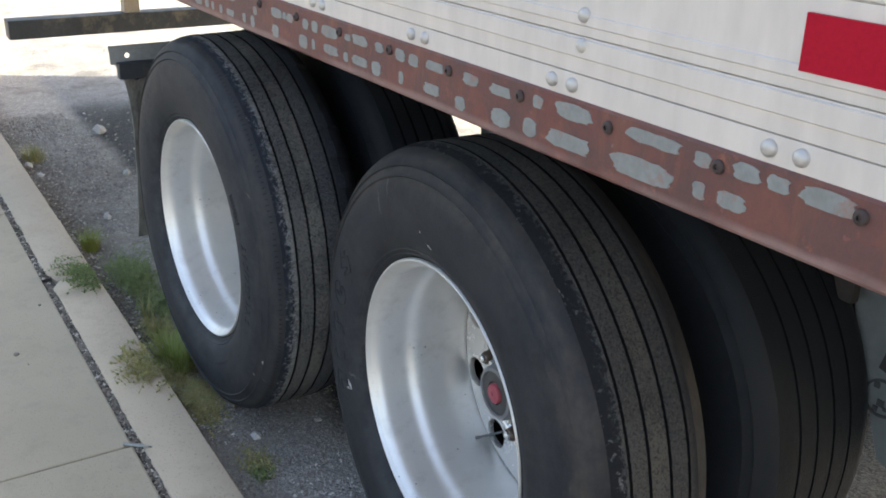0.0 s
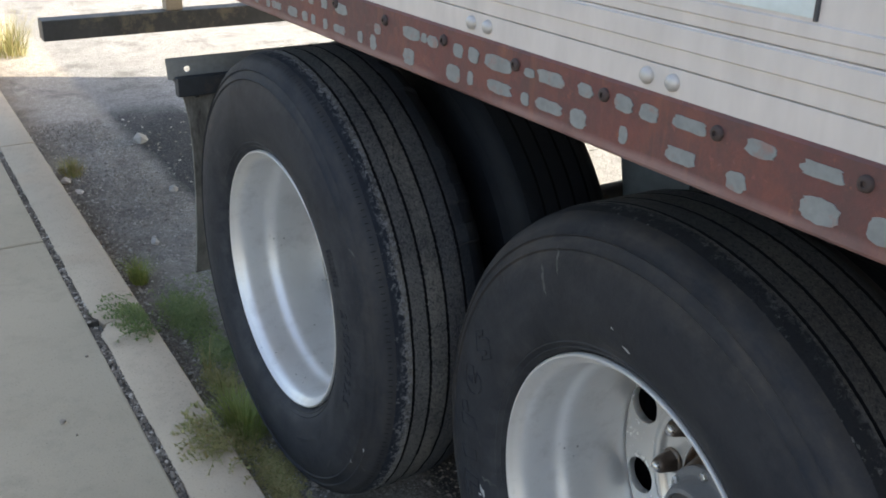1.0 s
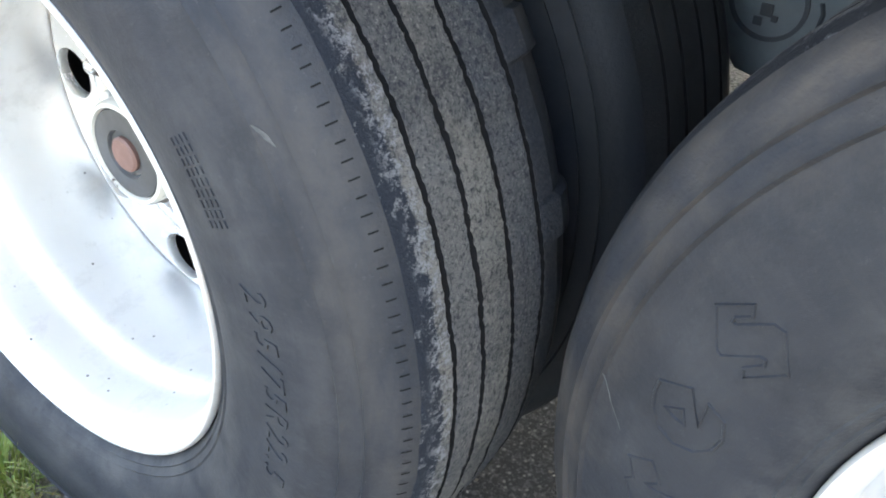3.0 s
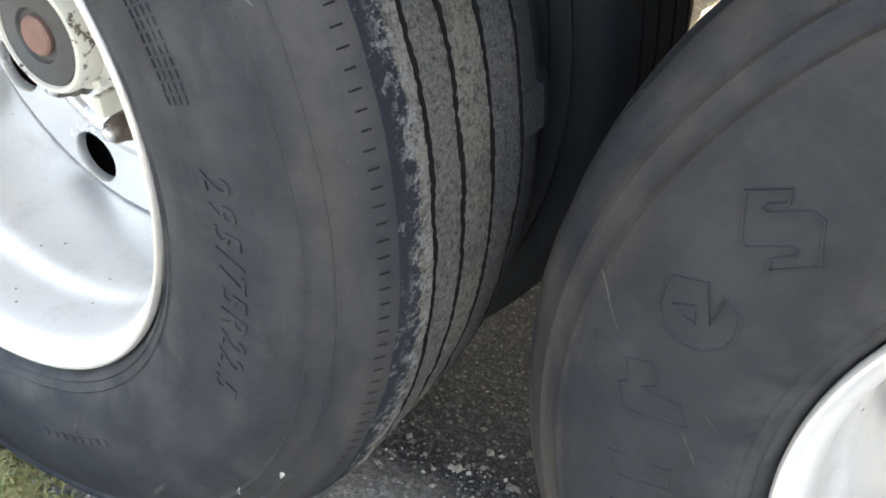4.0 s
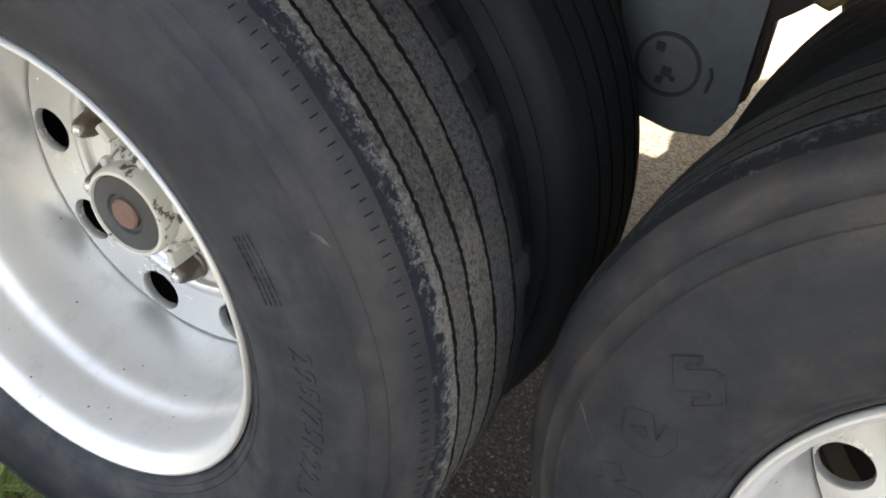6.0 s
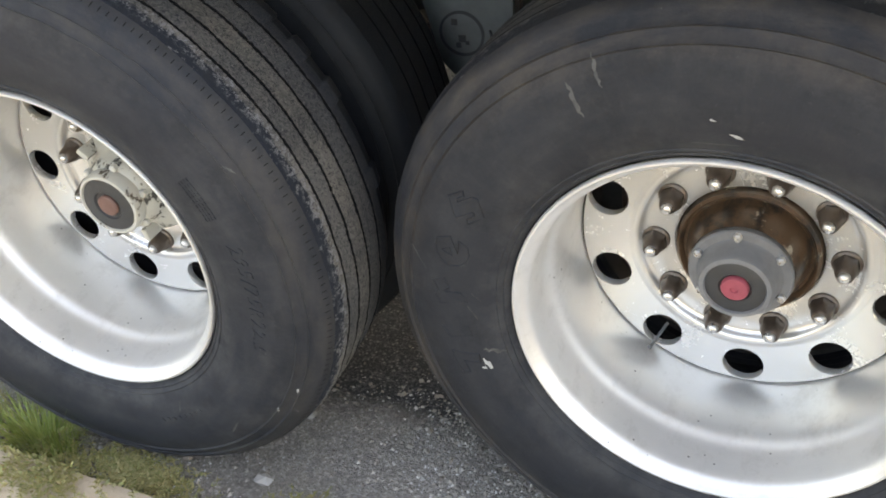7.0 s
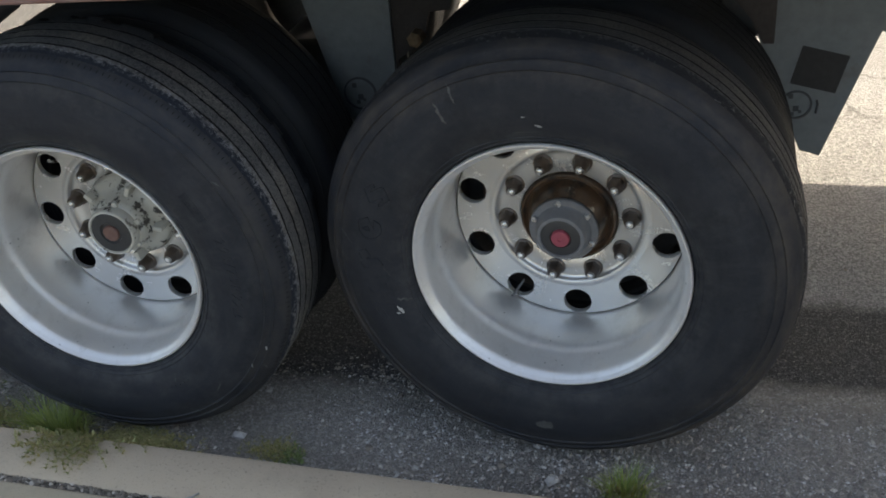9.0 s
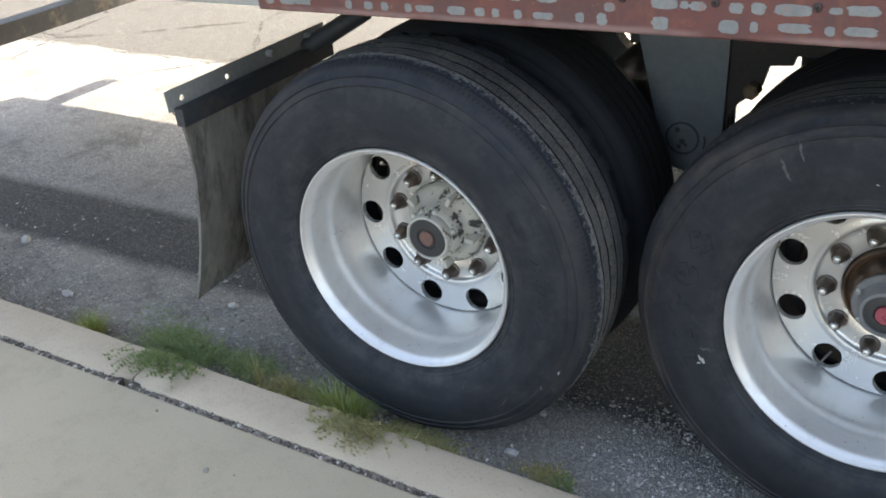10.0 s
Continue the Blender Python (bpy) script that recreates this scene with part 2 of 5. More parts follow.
def rim_metal(name, light, dull, rough, metal, stain):
    """Turned aluminium: fine rings round the axle, dull clouds, brake dust and a few dark specks."""
    n = Nodes(name)
    v = n.coords()
    sep = n.node("ShaderNodeSeparateXYZ", Vector=v)
    radius = n.math("SQRT", n.math("ADD", n.math("POWER", sep.outputs["X"], 2.0), n.math("POWER", sep.outputs["Z"], 2.0)))
    around = n.math("ARCTAN2", sep.outputs["Z"], sep.outputs["X"])
    rings = n.noise(n.node("ShaderNodeCombineXYZ", X=n.math("MULTIPLY", radius, 420.0), Y=n.math("MULTIPLY", sep.outputs["Y"], 420.0), Z=n.math("MULTIPLY", around, 1.2)).outputs["Vector"], 1.0, 3.0)
    smear = n.noise(n.node("ShaderNodeCombineXYZ", X=n.math("MULTIPLY", around, 5.0), Y=n.math("MULTIPLY", sep.outputs["Y"], 14.0), Z=n.math("MULTIPLY", radius, 14.0)).outputs["Vector"], 1.0, 6.0, 0.7)
    cloud, fine = n.noise(v, 6.0, 5.0), n.noise(v, 34.0, 6.0, 0.75)
    color = n.mix(n.step(cloud, 0.35, 0.7), light, dull)
    color = n.mix(n.step(smear, 0.52, 0.74, 0.0, stain), color, (0.30, 0.275, 0.245))
    color = n.mix(n.step(fine, 0.62, 0.78, 0.0, stain), color, (0.27, 0.24, 0.20))
    specks = n.math("MULTIPLY", n.step(n.cells(v, 40.0), 0.05, 0.09, stain * 3.0, 0.0), n.step(cloud, 0.50, 0.60))
    color = n.mix(specks, color, (0.09, 0.08, 0.07))
    r = n.math("ADD", n.step(smear, 0.30, 0.80, rough - 0.02, rough + 0.22 * stain), n.step(rings, 0.3, 0.7, -0.05 * stain, 0.05 * stain))
    return n.finish(color, r, metal, n.bump(n.math("ADD", rings, n.math("MULTIPLY", fine, stain)), 0.30 * max(0.0, stain - 0.1), 0.0005))


def rail_paint():
    n = Nodes("rusty_red_rail")
    v = n.coords()
    big, fine, streak = n.noise(v, 7.0, 6.0), n.noise(v, 70.0, 5.0, 0.7), n.noise(n.coords(stretch=(1, 1, 0.15)), 30.0, 5.0)
    color = n.mix(n.step(big, 0.35, 0.65), (0.138, 0.046, 0.041), (0.112, 0.050, 0.046))
    color = n.mix(n.step(fine, 0.5, 0.75, 0.0, 0.7), color, (0.10, 0.050, 0.042))
    color = n.mix(n.step(n.noise(v, 13.0, 6.0, 0.75), 0.48, 0.62, 0.0, 0.75), color, (0.085, 0.045, 0.042))
    color = n.mix(n.step(streak, 0.56, 0.74, 0.0, 0.4), color, (0.30, 0.11, 0.05))
    color = n.mix(n.step(n.noise(v, 10.0, 7.0, 0.75), 0.47, 0.60, 0.0, 0.55), color, (0.19, 0.062, 0.044))
    color = n.mix(n.step(n.noise(v, 24.0, 6.0, 0.8), 0.59, 0.69, 0.0, 0.6), color, (0.31, 0.115, 0.058))
    color = n.mix(n.step(n.noise(v, 46.0, 5.0, 0.7), 0.62, 0.68, 0.0, 0.6), color, (0.24, 0.085, 0.07))
    color = n.mix(n.step(n.noise(v, 18.0, 6.0, 0.7), 0.66, 0.74, 0.0, 0.6), color, (0.30, 0.23, 0.22))
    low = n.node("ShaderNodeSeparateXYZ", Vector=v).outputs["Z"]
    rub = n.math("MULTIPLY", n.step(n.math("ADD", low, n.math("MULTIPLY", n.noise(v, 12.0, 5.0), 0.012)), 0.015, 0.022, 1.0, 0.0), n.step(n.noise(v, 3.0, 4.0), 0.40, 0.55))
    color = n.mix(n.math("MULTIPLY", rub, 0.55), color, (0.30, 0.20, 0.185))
    return n.finish(color, 0.62, 0.0, n.bump(n.math("ADD", big, fine), 0.4, 0.003))


def chipped(name, paint, under, at, grime=None):
    n = Nodes(name)
    v = n.coords()
    chips = n.step(n.noise(v, 22.0, 7.0, 0.7), at, at + 0.025)
    color = n.mix(n.step(n.noise(v, 8.0, 4.0), 0.4, 0.7), paint, tuple(0.8 * c for c in paint))
    color = n.mix(chips, color, under)
    if grime:
        color = n.mix(n.step(n.noise(v, 26.0, 6.0, 0.75), 0.48, 0.60), color, grime)
    return n.finish(color, n.step(chips, 0.0, 1.0, 0.32, 0.7), 0.0, n.bump(chips, 0.5, -0.002))


GROUND = ground_material()
SLAB = concrete("sidewalk_concrete", (0.525, 0.445, 0.325), (0.455, 0.385, 0.278), 0.5)
KERB = concrete("kerb_concrete", (0.585, 0.475, 0.350), (0.485, 0.395, 0.292), 0.65)
SIDEWALL_A = rubber("sidewall_rubber_grey", (0.0184, 0.0217, 0.0292), (0.052, 0.053, 0.055), (0.042, 0.040, 0.039), 0.75)
SIDEWALL_B = rubber("sidewall_rubber_brown", (0.0184, 0.0208, 0.0268), (0.046, 0.0465, 0.048), (0.064, 0.054, 0.046), 0.6)
TREAD_A = tread_rubber("scuffed_tread", (0.026, 0.033, 0.047), (0.300, 0.283, 0.254), 0.38, 0.57, 0.042, 0.36)
TREAD_B = tread_rubber("worn_tread", (0.022, 0.025, 0.032), (0.165, 0.156, 0.142), 0.34, 0.56, 0.049, 0.13)
# Darker copies of the tyre rubber: under-trailer shade put into the colour.
TYRE_SHADE = rubber("sidewall_rubber_baked_shade", (0.0138, 0.0170, 0.0232), (0.023, 0.026, 0.030), (0.019, 0.021, 0.023), 0.4)
TREAD_SHADE = tread_rubber("tread_rubber_baked_shade", (0.0130, 0.0155, 0.0200), (0.040, 0.040, 0.040), 0.52, 0.70)
# Rubber made near-black to paint the shade down in grooves and cuts.
GROOVE = worn("groove_shade_rubber", (0.007, 0.007, 0.008), (0.012, 0.012, 0.013), 0.9, specular=0.15)
RIM = rim_metal("turned_aluminium_barrel", (0.79, 0.78, 0.765), (0.71, 0.70, 0.685), 0.38, 0.60, 0.30)
RIM_FACE = rim_metal("polished_aluminium_face", (0.72, 0.705, 0.68), (0.66, 0.645, 0.62), 0.27, 0.66, 0.08)
RIM_GRIME = worn("brake_dust_in_crease", (0.16, 0.145, 0.13), (0.30, 0.285, 0.265), 0.8, 0.0, 25.0, 120.0, 0.4)
# Dusty grey lowered so the shade behind the outer wheels is in the colour.
INNER_RIM = worn("inner_rim_shade_grey", (0.075, 0.073, 0.071), (0.045, 0.044, 0.042), 0.6, 0.3)
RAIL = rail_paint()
PRIMER = worn("pale_primer", (0.250, 0.268, 0.264), (0.190, 0.200, 0.197), 0.62, 0.0, 14.0, 90.0, 0.3, (0.24, 0.16, 0.145), 34.0, (0.56, 0.68))
PANEL = worn("white_panel_paint", (0.63, 0.578, 0.54), (0.605, 0.555, 0.518), 0.42, 0.0, 1.2, 30.0, 0.06, (0.53, 0.485, 0.445), 3.0, (0.62, 0.85), stretch=(1.0, 1.0, 0.3))
RIVET = worn("aluminium_rivet", (0.62, 0.60, 0.58), (0.48, 0.465, 0.45), 0.42, 0.45)
BOLT = worn("rusty_bolt", (0.085, 0.055, 0.050), (0.05, 0.038, 0.036), 0.7, 0.2)
TAPE = worn("red_reflective_tape", (0.42, 0.006, 0.026), (0.37, 0.005, 0.022), 0.5, 0.0, 4.0, 200.0, 0.1, specular=0.12)
TAPE_WHITE = worn("pale_placard", (0.66, 0.72, 0.70), (0.60, 0.67, 0.66), 0.4)
INK = worn("grey_ink", (0.30, 0.31, 0.31), (0.24, 0.25, 0.25), 0.6)
STEEL = worn("grey_painted_steel", (0.150, 0.170, 0.175), (0.112, 0.128, 0.134), 0.55, 0.0, 4.0, 40.0, 0.2, (0.09, 0.085, 0.08), 9.0, (0.56, 0.75))
BLACK = worn("black_painted_steel", (0.034, 0.039, 0.045), (0.048, 0.051, 0.055), 0.6, 0.0, 6.0, 50.0, 0.25, (0.085, 0.07, 0.058), 12.0, (0.58, 0.72))
DARK_RUST = worn("dark_rusty_steel", (0.042, 0.032, 0.028), (0.026, 0.022, 0.021), 0.8, 0.0, 9.0, 80.0, 0.5)
RUST = worn("rusty_steel", (0.12, 0.075, 0.05), (0.07, 0.048, 0.036), 0.8, 0.0, 9.0, 80.0, 0.5)
TIMBER = worn("trailer_floor", (0.07, 0.066, 0.062), (0.045, 0.043, 0.042), 0.85)
FLAP = worn("dusty_mud_flap", (0.32, 0.305, 0.275), (0.17, 0.163, 0.147), 0.78, 0.0, 12.0, 70.0, 0.3, (0.055, 0.050, 0.043), 9.0, (0.46, 0.62), stretch=(1.0, 1.0, 0.30))
GALVANISED = worn("galvanised_angle", (0.40, 0.41, 0.395), (0.28, 0.285, 0.275), 0.5, 0.2)
GUARD = worn("scuffed_grey_steel", (0.085, 0.085, 0.083), (0.06, 0.06, 0.06), 0.6, 0.0, 5.0, 50.0, 0.3, (0.20, 0.165, 0.125), 6.0, (0.54, 0.66))
HUB_CREAM = chipped("chipped_cream_hub", (0.56, 0.54, 0.48), (0.085, 0.066, 0.05), 0.615)
HUB_WORN = chipped("worn_cream_hub", (0.50, 0.48, 0.42), (0.055, 0.05, 0.045), 0.555)
HUB_RUST = chipped("greasy_rusty_hub", (0.10, 0.058, 0.034), (0.42, 0.36, 0.28), 0.60, (0.020, 0.016, 0.014))
CAP_GREY = worn("grey_hub_cap", (0.20, 0.20, 0.205), (0.155, 0.155, 0.16), 0.5, 0.1)
CAP_DARK = worn("dark_hub_window", (0.035, 0.035, 0.037), (0.05, 0.05, 0.05), 0.4)
PLUG_RED = worn("red_rubber_plug", (0.36, 0.065, 0.09), (0.30, 0.06, 0.08), 0.6)
PLUG_BROWN = worn("brown_rubber_plug", (0.20, 0.105, 0.085), (0.15, 0.08, 0.065), 0.6)
NUT = worn("dark_lug_nut", (0.085, 0.060, 0.048), (0.15, 0.12, 0.10), 0.36, 0.55, 40.0, 120.0, 0.2)
STUD = worn("bright_stud", (0.72, 0.71, 0.69), (0.6, 0.58, 0.55), 0.28, 0.8)
STICKER = worn("dark_sticker", (0.030, 0.030, 0.031), (0.042, 0.041, 0.040), 0.75, specular=0.2)


def stones(name, c1, c2, c3):
    """Loose stones, each with a tone of its own."""
    n = Nodes(name)
    island = n.node("ShaderNodeNewGeometry").outputs["Random Per Island"]
    color = n.mix(n.step(island, 0.0, 0.8), c1, c2)
    color = n.mix(n.step(island, 0.88, 0.9), color, c3)
    return n.finish(color, 0.85, 0.0, n.bump(n.noise(n.coords(), 300.0, 3.0), 0.4, 0.002))


STONE = stones("grey_gravel", (0.19, 0.17, 0.15), (0.41, 0.37, 0.32), (0.58, 0.54, 0.48))
JOINT_STONE = stones("joint_gravel", (0.085, 0.074, 0.062), (0.29, 0.25, 0.205), (0.56, 0.51, 0.44))
WHITE_STONE = stones("white_chip", (0.60, 0.585, 0.56), (0.75, 0.74, 0.72), (0.85, 0.84, 0.82))
PALE_STONE = stones("pale_pebble", (0.34, 0.32, 0.29), (0.48, 0.46, 0.425), (0.58, 0.56, 0.52))


def leaf_material(name, c1, c2):
    n = Nodes(name)
    island = n.node("ShaderNodeNewGeometry").outputs["Random Per Island"]
    color = n.mix(island, c1, c2)
    n.put(0.15, n.bsdf.inputs["Subsurface Weight"])
    return n.finish(color, 0.6, 0.0)


GRASS = leaf_material("green_grass", (0.17, 0.235, 0.045), (0.36, 0.40, 0.12))
WEED = leaf_material("green_weed", (0.11, 0.175, 0.055), (0.29, 0.35, 0.13))
DRY = leaf_material("dry_grass", (0.46, 0.38, 0.175), (0.235, 0.25, 0.085))


# ---- builders ----
def part(name, bm, material, parent=None, label="", smooth=False, m=None):
    """Links a bmesh as one mesh object, under a thing or a part."""
    me = bpy.data.meshes.new(name)
    bmesh.ops.recalc_face_normals(bm, faces=bm.faces[:])
    bm.to_mesh(me)
    bm.free()
    return place(name, me, material, parent, label, smooth, m)


def place(name, me, material, parent=None, label="", smooth=False, m=None):
    """Links mesh data, new or shared, as an object."""
    if not me.materials:
        for mt in material if isinstance(material, (list, tuple)) else [material]:
            me.materials.append(mt)
        if smooth:
            me.shade_smooth()
            me.set_sharp_from_angle(angle=radians(40))
    ob = new(name, me)
    ob.parent = parent
    if m is not None:
        ob.matrix_basis = m
    return tagged(ob, label)


def empty(name, label, category, group="", m=None):
    ob = new(name)
    ob.empty_display_size = 0.1
    if m is not None:
        ob.matrix_basis = m
    return tagged(ob, label, category, group)


def box(bm, x0, x1, y0, y1, z0, z1, bevel=0.0):
    """Adds a box, with its edges rounded, to bm."""
    made = bmesh.ops.create_cube(bm, size=1.0)["verts"]
    for v in made:
        v.co = Vector(((x0 + x1) / 2 + v.co.x * (x1 - x0), (y0 + y1) / 2 + v.co.y * (y1 - y0), (z0 + z1) / 2 + v.co.z * (z1 - z0)))
    if bevel:
        edges = list({e for v in made for e in v.link_edges})
        bmesh.ops.bevel(bm, geom=edges, offset=bevel, segments=2, affect="EDGES", profile=0.6)
    return bm


def solid(*size, bevel=0.0):
    return box(bmesh.new(), *size, bevel=bevel)


def revolve(profile, n=96, bm=None, shape=None, closed=False):
    """Turns (radius, y) points about the y axis. shape(i, angle, r, y) may change a point."""
    bm = bm or bmesh.new()
    rings = []
    for k in range(n):
        a = 2 * math.pi * k / n
        ring = []
        for i, (r, y) in enumerate(profile):
            if shape:
                r, y = shape(i, a, r, y)
            ring.append(bm.verts.new((r * math.cos(a), y, r * math.sin(a))))
        rings.append(ring)
    last = len(profile) if closed else len(profile) - 1
    faces = []
    for k in range(n):
        a, b = rings[k], rings[(k + 1) % n]
        for i in range(last):
            j = (i + 1) % len(profile)
            f = bm.faces.new((a[i], a[j], b[j], b[i]))
            f.material_index = 0
            faces.append((i, f))
    return (bm, faces)


def disc_cap(bm, r, y, n=48):
    vs = [bm.verts.new((r * math.cos(2 * math.pi * k / n), y, r * math.sin(2 * math.pi * k / n))) for k in range(n)]
    bm.faces.new(vs)


def extrude_x(bm, outline, x0, x1, steps=1):
    """Pulls a closed (y, z) outline along x."""
    rows = []
    for s in range(steps + 1):
        x = x0 + (x1 - x0) * s / steps
        rows.append([bm.verts.new((x, y, z)) for y, z in outline])
    n = len(outline)
    for a, b in zip(rows, rows[1:]):
        for i in range(n):
            bm.faces.new((a[i], a[(i + 1) % n], b[(i + 1) % n], b[i]))
    bm.faces.new(rows[0])
    bm.faces.new(rows[-1][::-1])
    return bm


def plate(outline, thick, holes=(), bm=None):
    """A flat plate in the xz plane from its outline, thick along y, with round holes cut through."""
    bm = bm or bmesh.new()
    edges = []

    def loop(points):
        vs = [bm.verts.new((x, 0, z)) for x, z in points]
        for a, b in zip(vs, vs[1:] + vs[:1]):
            edges.append(bm.edges.new((a, b)))

    loop(outline)
    for cx, cz, r in holes:
        loop([(cx + r * math.cos(math.tau * k / 16), cz + r * math.sin(math.tau * k / 16)) for k in range(16)])
    bmesh.ops.triangle_fill(bm, use_beauty=True, use_dissolve=False, edges=edges)
    made = bmesh.ops.extrude_face_region(bm, geom=bm.faces[:])["geom"]
    bmesh.ops.translate(bm, vec=(0, thick, 0), verts=[g for g in made if isinstance(g, bmesh.types.BMVert)])
    return bm


# ---- wheels ----
WHEEL_A, WHEEL_B = Vector((0.004, -0.003, 0.518)), Vector((1.069, 0.075, 0.513))
TURN_A, TURN_B = (0.2, 0.5), (-3.0, 0.2)  # toe and camber, degrees
DISC, HOLE_R, HOLE_AT, BOLT_CIRCLE = 0.231, 0.0320, 0.2290, 0.1429
meshes = {}


def tyre_profile(worn_edge, extra=None):
    side = [(0.2965, 0.010), (0.301, 0.002), (0.307, -0.006), (0.309, -0.005), (0.316, -0.011), (0.318, -0.010), (0.328, -0.016),
            (0.345, -0.021), (0.365, -0.0245), (0.385, -0.0255), (0.405, -0.0245), (0.420, -0.0225), (0.438, -0.0190), (0.452, -0.014), (0.455, -0.0165), (0.4585, -0.0125), (0.471, -0.006), (0.474, -0.0085), (0.478, -0.003), (0.489, 0.004)]
    tread, groove = [(0.4965, 0.0115), (0.5035, 0.024), (0.5075, 0.038), (0.5090, 0.0455), (0.5100, 0.0515)], set()
    extra = extra if extra is not None else 0.014 if worn_edge else 0.0
    for c in (0.058, 0.0955, 0.1365, 0.174 + 0.5 * extra) if extra < 0.03 else (0.070, 0.115, 0.160, 0.205):
        w = 0.0030
        groove.update(range(len(side) + len(tread), len(side) + len(tread) + 3))
        tread += [(0.5105, c - w), (0.4985, c - w * 0.45), (0.4985, c + w * 0.45), (0.5105, c + w)]
    tread += [(0.5075, 0.194 + extra), (0.5035, 0.208 + extra), (0.4965, 0.2205 + extra)]
    back = [(r, 0.232 + extra - y) for r, y in reversed(side)]
    return side + tread + back, len(side), len(side) + len(tread), groove


def tyre_mesh(name, chunky, n=420, extra=None, squash=1.0, drop=WHEEL_A.z - 0.003):
    profile, first, last, groove = tyre_profile(chunky, extra)
    profile = [(0.2965 + (r - 0.2965) * squash, y) for r, y in profile]
    rng = random.Random(5 if chunky else 9)
    phase = [rng.random() * 6.28 for _ in range(12)]
    edge_of = set()
    for g in groove:
        edge_of.update((g, g + 1))

    def shape(i, a, r, y):
        k = round(a / math.tau * n)
        if i in edge_of:
            lug = (k + 3 * (i % 5)) % 7
            tooth = (0.0011 if lug in (0, 4) else -0.0004) * (0.3 + rng.random()) * (1.0 if chunky else 0.4)
            y += tooth * (1 if i % 2 else -1) + 0.0006 * math.sin(9 * a + phase[0])
            if r > 0.505 and chunky:
                r -= 0.0022 * max(0.0, noise.noise(Vector((22 * math.cos(a), 22 * math.sin(a), 90 * y))))
        if first <= i < last and r > 0.499:
            r -= (0.0030 if chunky else 0.0016) * max(0.0, noise.noise(Vector((9 * math.cos(a), 9 * math.sin(a), 30 * y + 3))))
        if i in (first + 3, first + 4) and chunky:
            r -= 0.0045 * max(0.0, noise.noise(Vector((30 * math.cos(a), 30 * math.sin(a), 200 * y))))
            y += 0.002 * noise.noise(Vector((40 * math.cos(a), 40 * math.sin(a), 5)))
        if i in (first + 1,) and chunky:
            r -= 0.0025 * max(0.0, noise.noise(Vector((14 * math.cos(a), 14 * math.sin(a), 1))))
        if chunky and last - 3 <= i < last + 2 and 0.15 < a < 2.2:
            # torn lugs standing proud on the inner shoulder
            if noise.noise(Vector((16 * math.floor(a * 13) / 13, 2.0, 7.0))) > 0.02:
                r += 0.007
        # flattened, bulging foot
        low = r * -math.sin(a) - drop
        if low > -0.05:
            push = (low + 0.05) / 0.05
            y += (-0.008 if y < 0.116 else 0.008) * push * (1.0 if 0.33 < r < 0.49 else 0.3)
        if low > 0:
            r = drop / -math.sin(a)
        return r, y

    bm, faces = revolve(profile, n, shape=shape)
    for i, f in faces:
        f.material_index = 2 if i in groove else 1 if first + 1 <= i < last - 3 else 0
    me = bpy.data.meshes.new(name)
    bmesh.ops.recalc_face_normals(bm, faces=bm.faces[:])
    bm.to_mesh(me)
    bm.free()
    return me


def holed_disc(bm, r0, r1, y, thick, phase):
    """The flat ring of the wheel with its ten hand holes, each with a wall."""
    half = math.pi / 10
    m = 40

    def inside(px, pz):
        r, a = math.hypot(px, pz), math.atan2(pz, px)
        return r0 <= r <= r1 and abs(a) <= half

    dirs = [math.tau * k / m for k in range(m)]
    for r in (r0, r1):
        for s in (-1, 1):
            dirs.append(math.atan2(r * math.sin(s * half), r * math.cos(s * half) - HOLE_AT) % math.tau)
    dirs = sorted(dirs)
    outer, inner = [], []
    for d in dirs:
        lo, hi = 0.0, 0.2
        for _ in range(30):
            mid = (lo + hi) / 2
            if inside(HOLE_AT + mid * math.cos(d), mid * math.sin(d)):
                lo = mid
            else:
                hi = mid
        outer.append((HOLE_AT + lo * math.cos(d), lo * math.sin(d)))
        rr = min(HOLE_R, lo * 0.985)
        inner.append((HOLE_AT + rr * math.cos(d), rr * math.sin(d)))
    for s in range(10):
        c, q = math.cos(s * math.tau / 10 + phase), math.sin(s * math.tau / 10 + phase)
        turn = lambda p, yy: bm.verts.new((p[0] * c - p[1] * q, yy, p[0] * q + p[1] * c))
        a = [turn(p, y) for p in outer]
        b = [turn((p[0] + (HOLE_AT - p[0]) * -0.05, p[1] * 1.05), y) for p in inner]
        e = [turn(p, y + 0.003) for p in inner]
        f = [turn(p, y + thick) for p in inner]
        for i in range(len(a)):
            j = (i + 1) % len(a)
            for u, v in ((a, b), (b, e), (e, f)):
                bm.faces.new((u[i], u[j], v[j], v[i]))


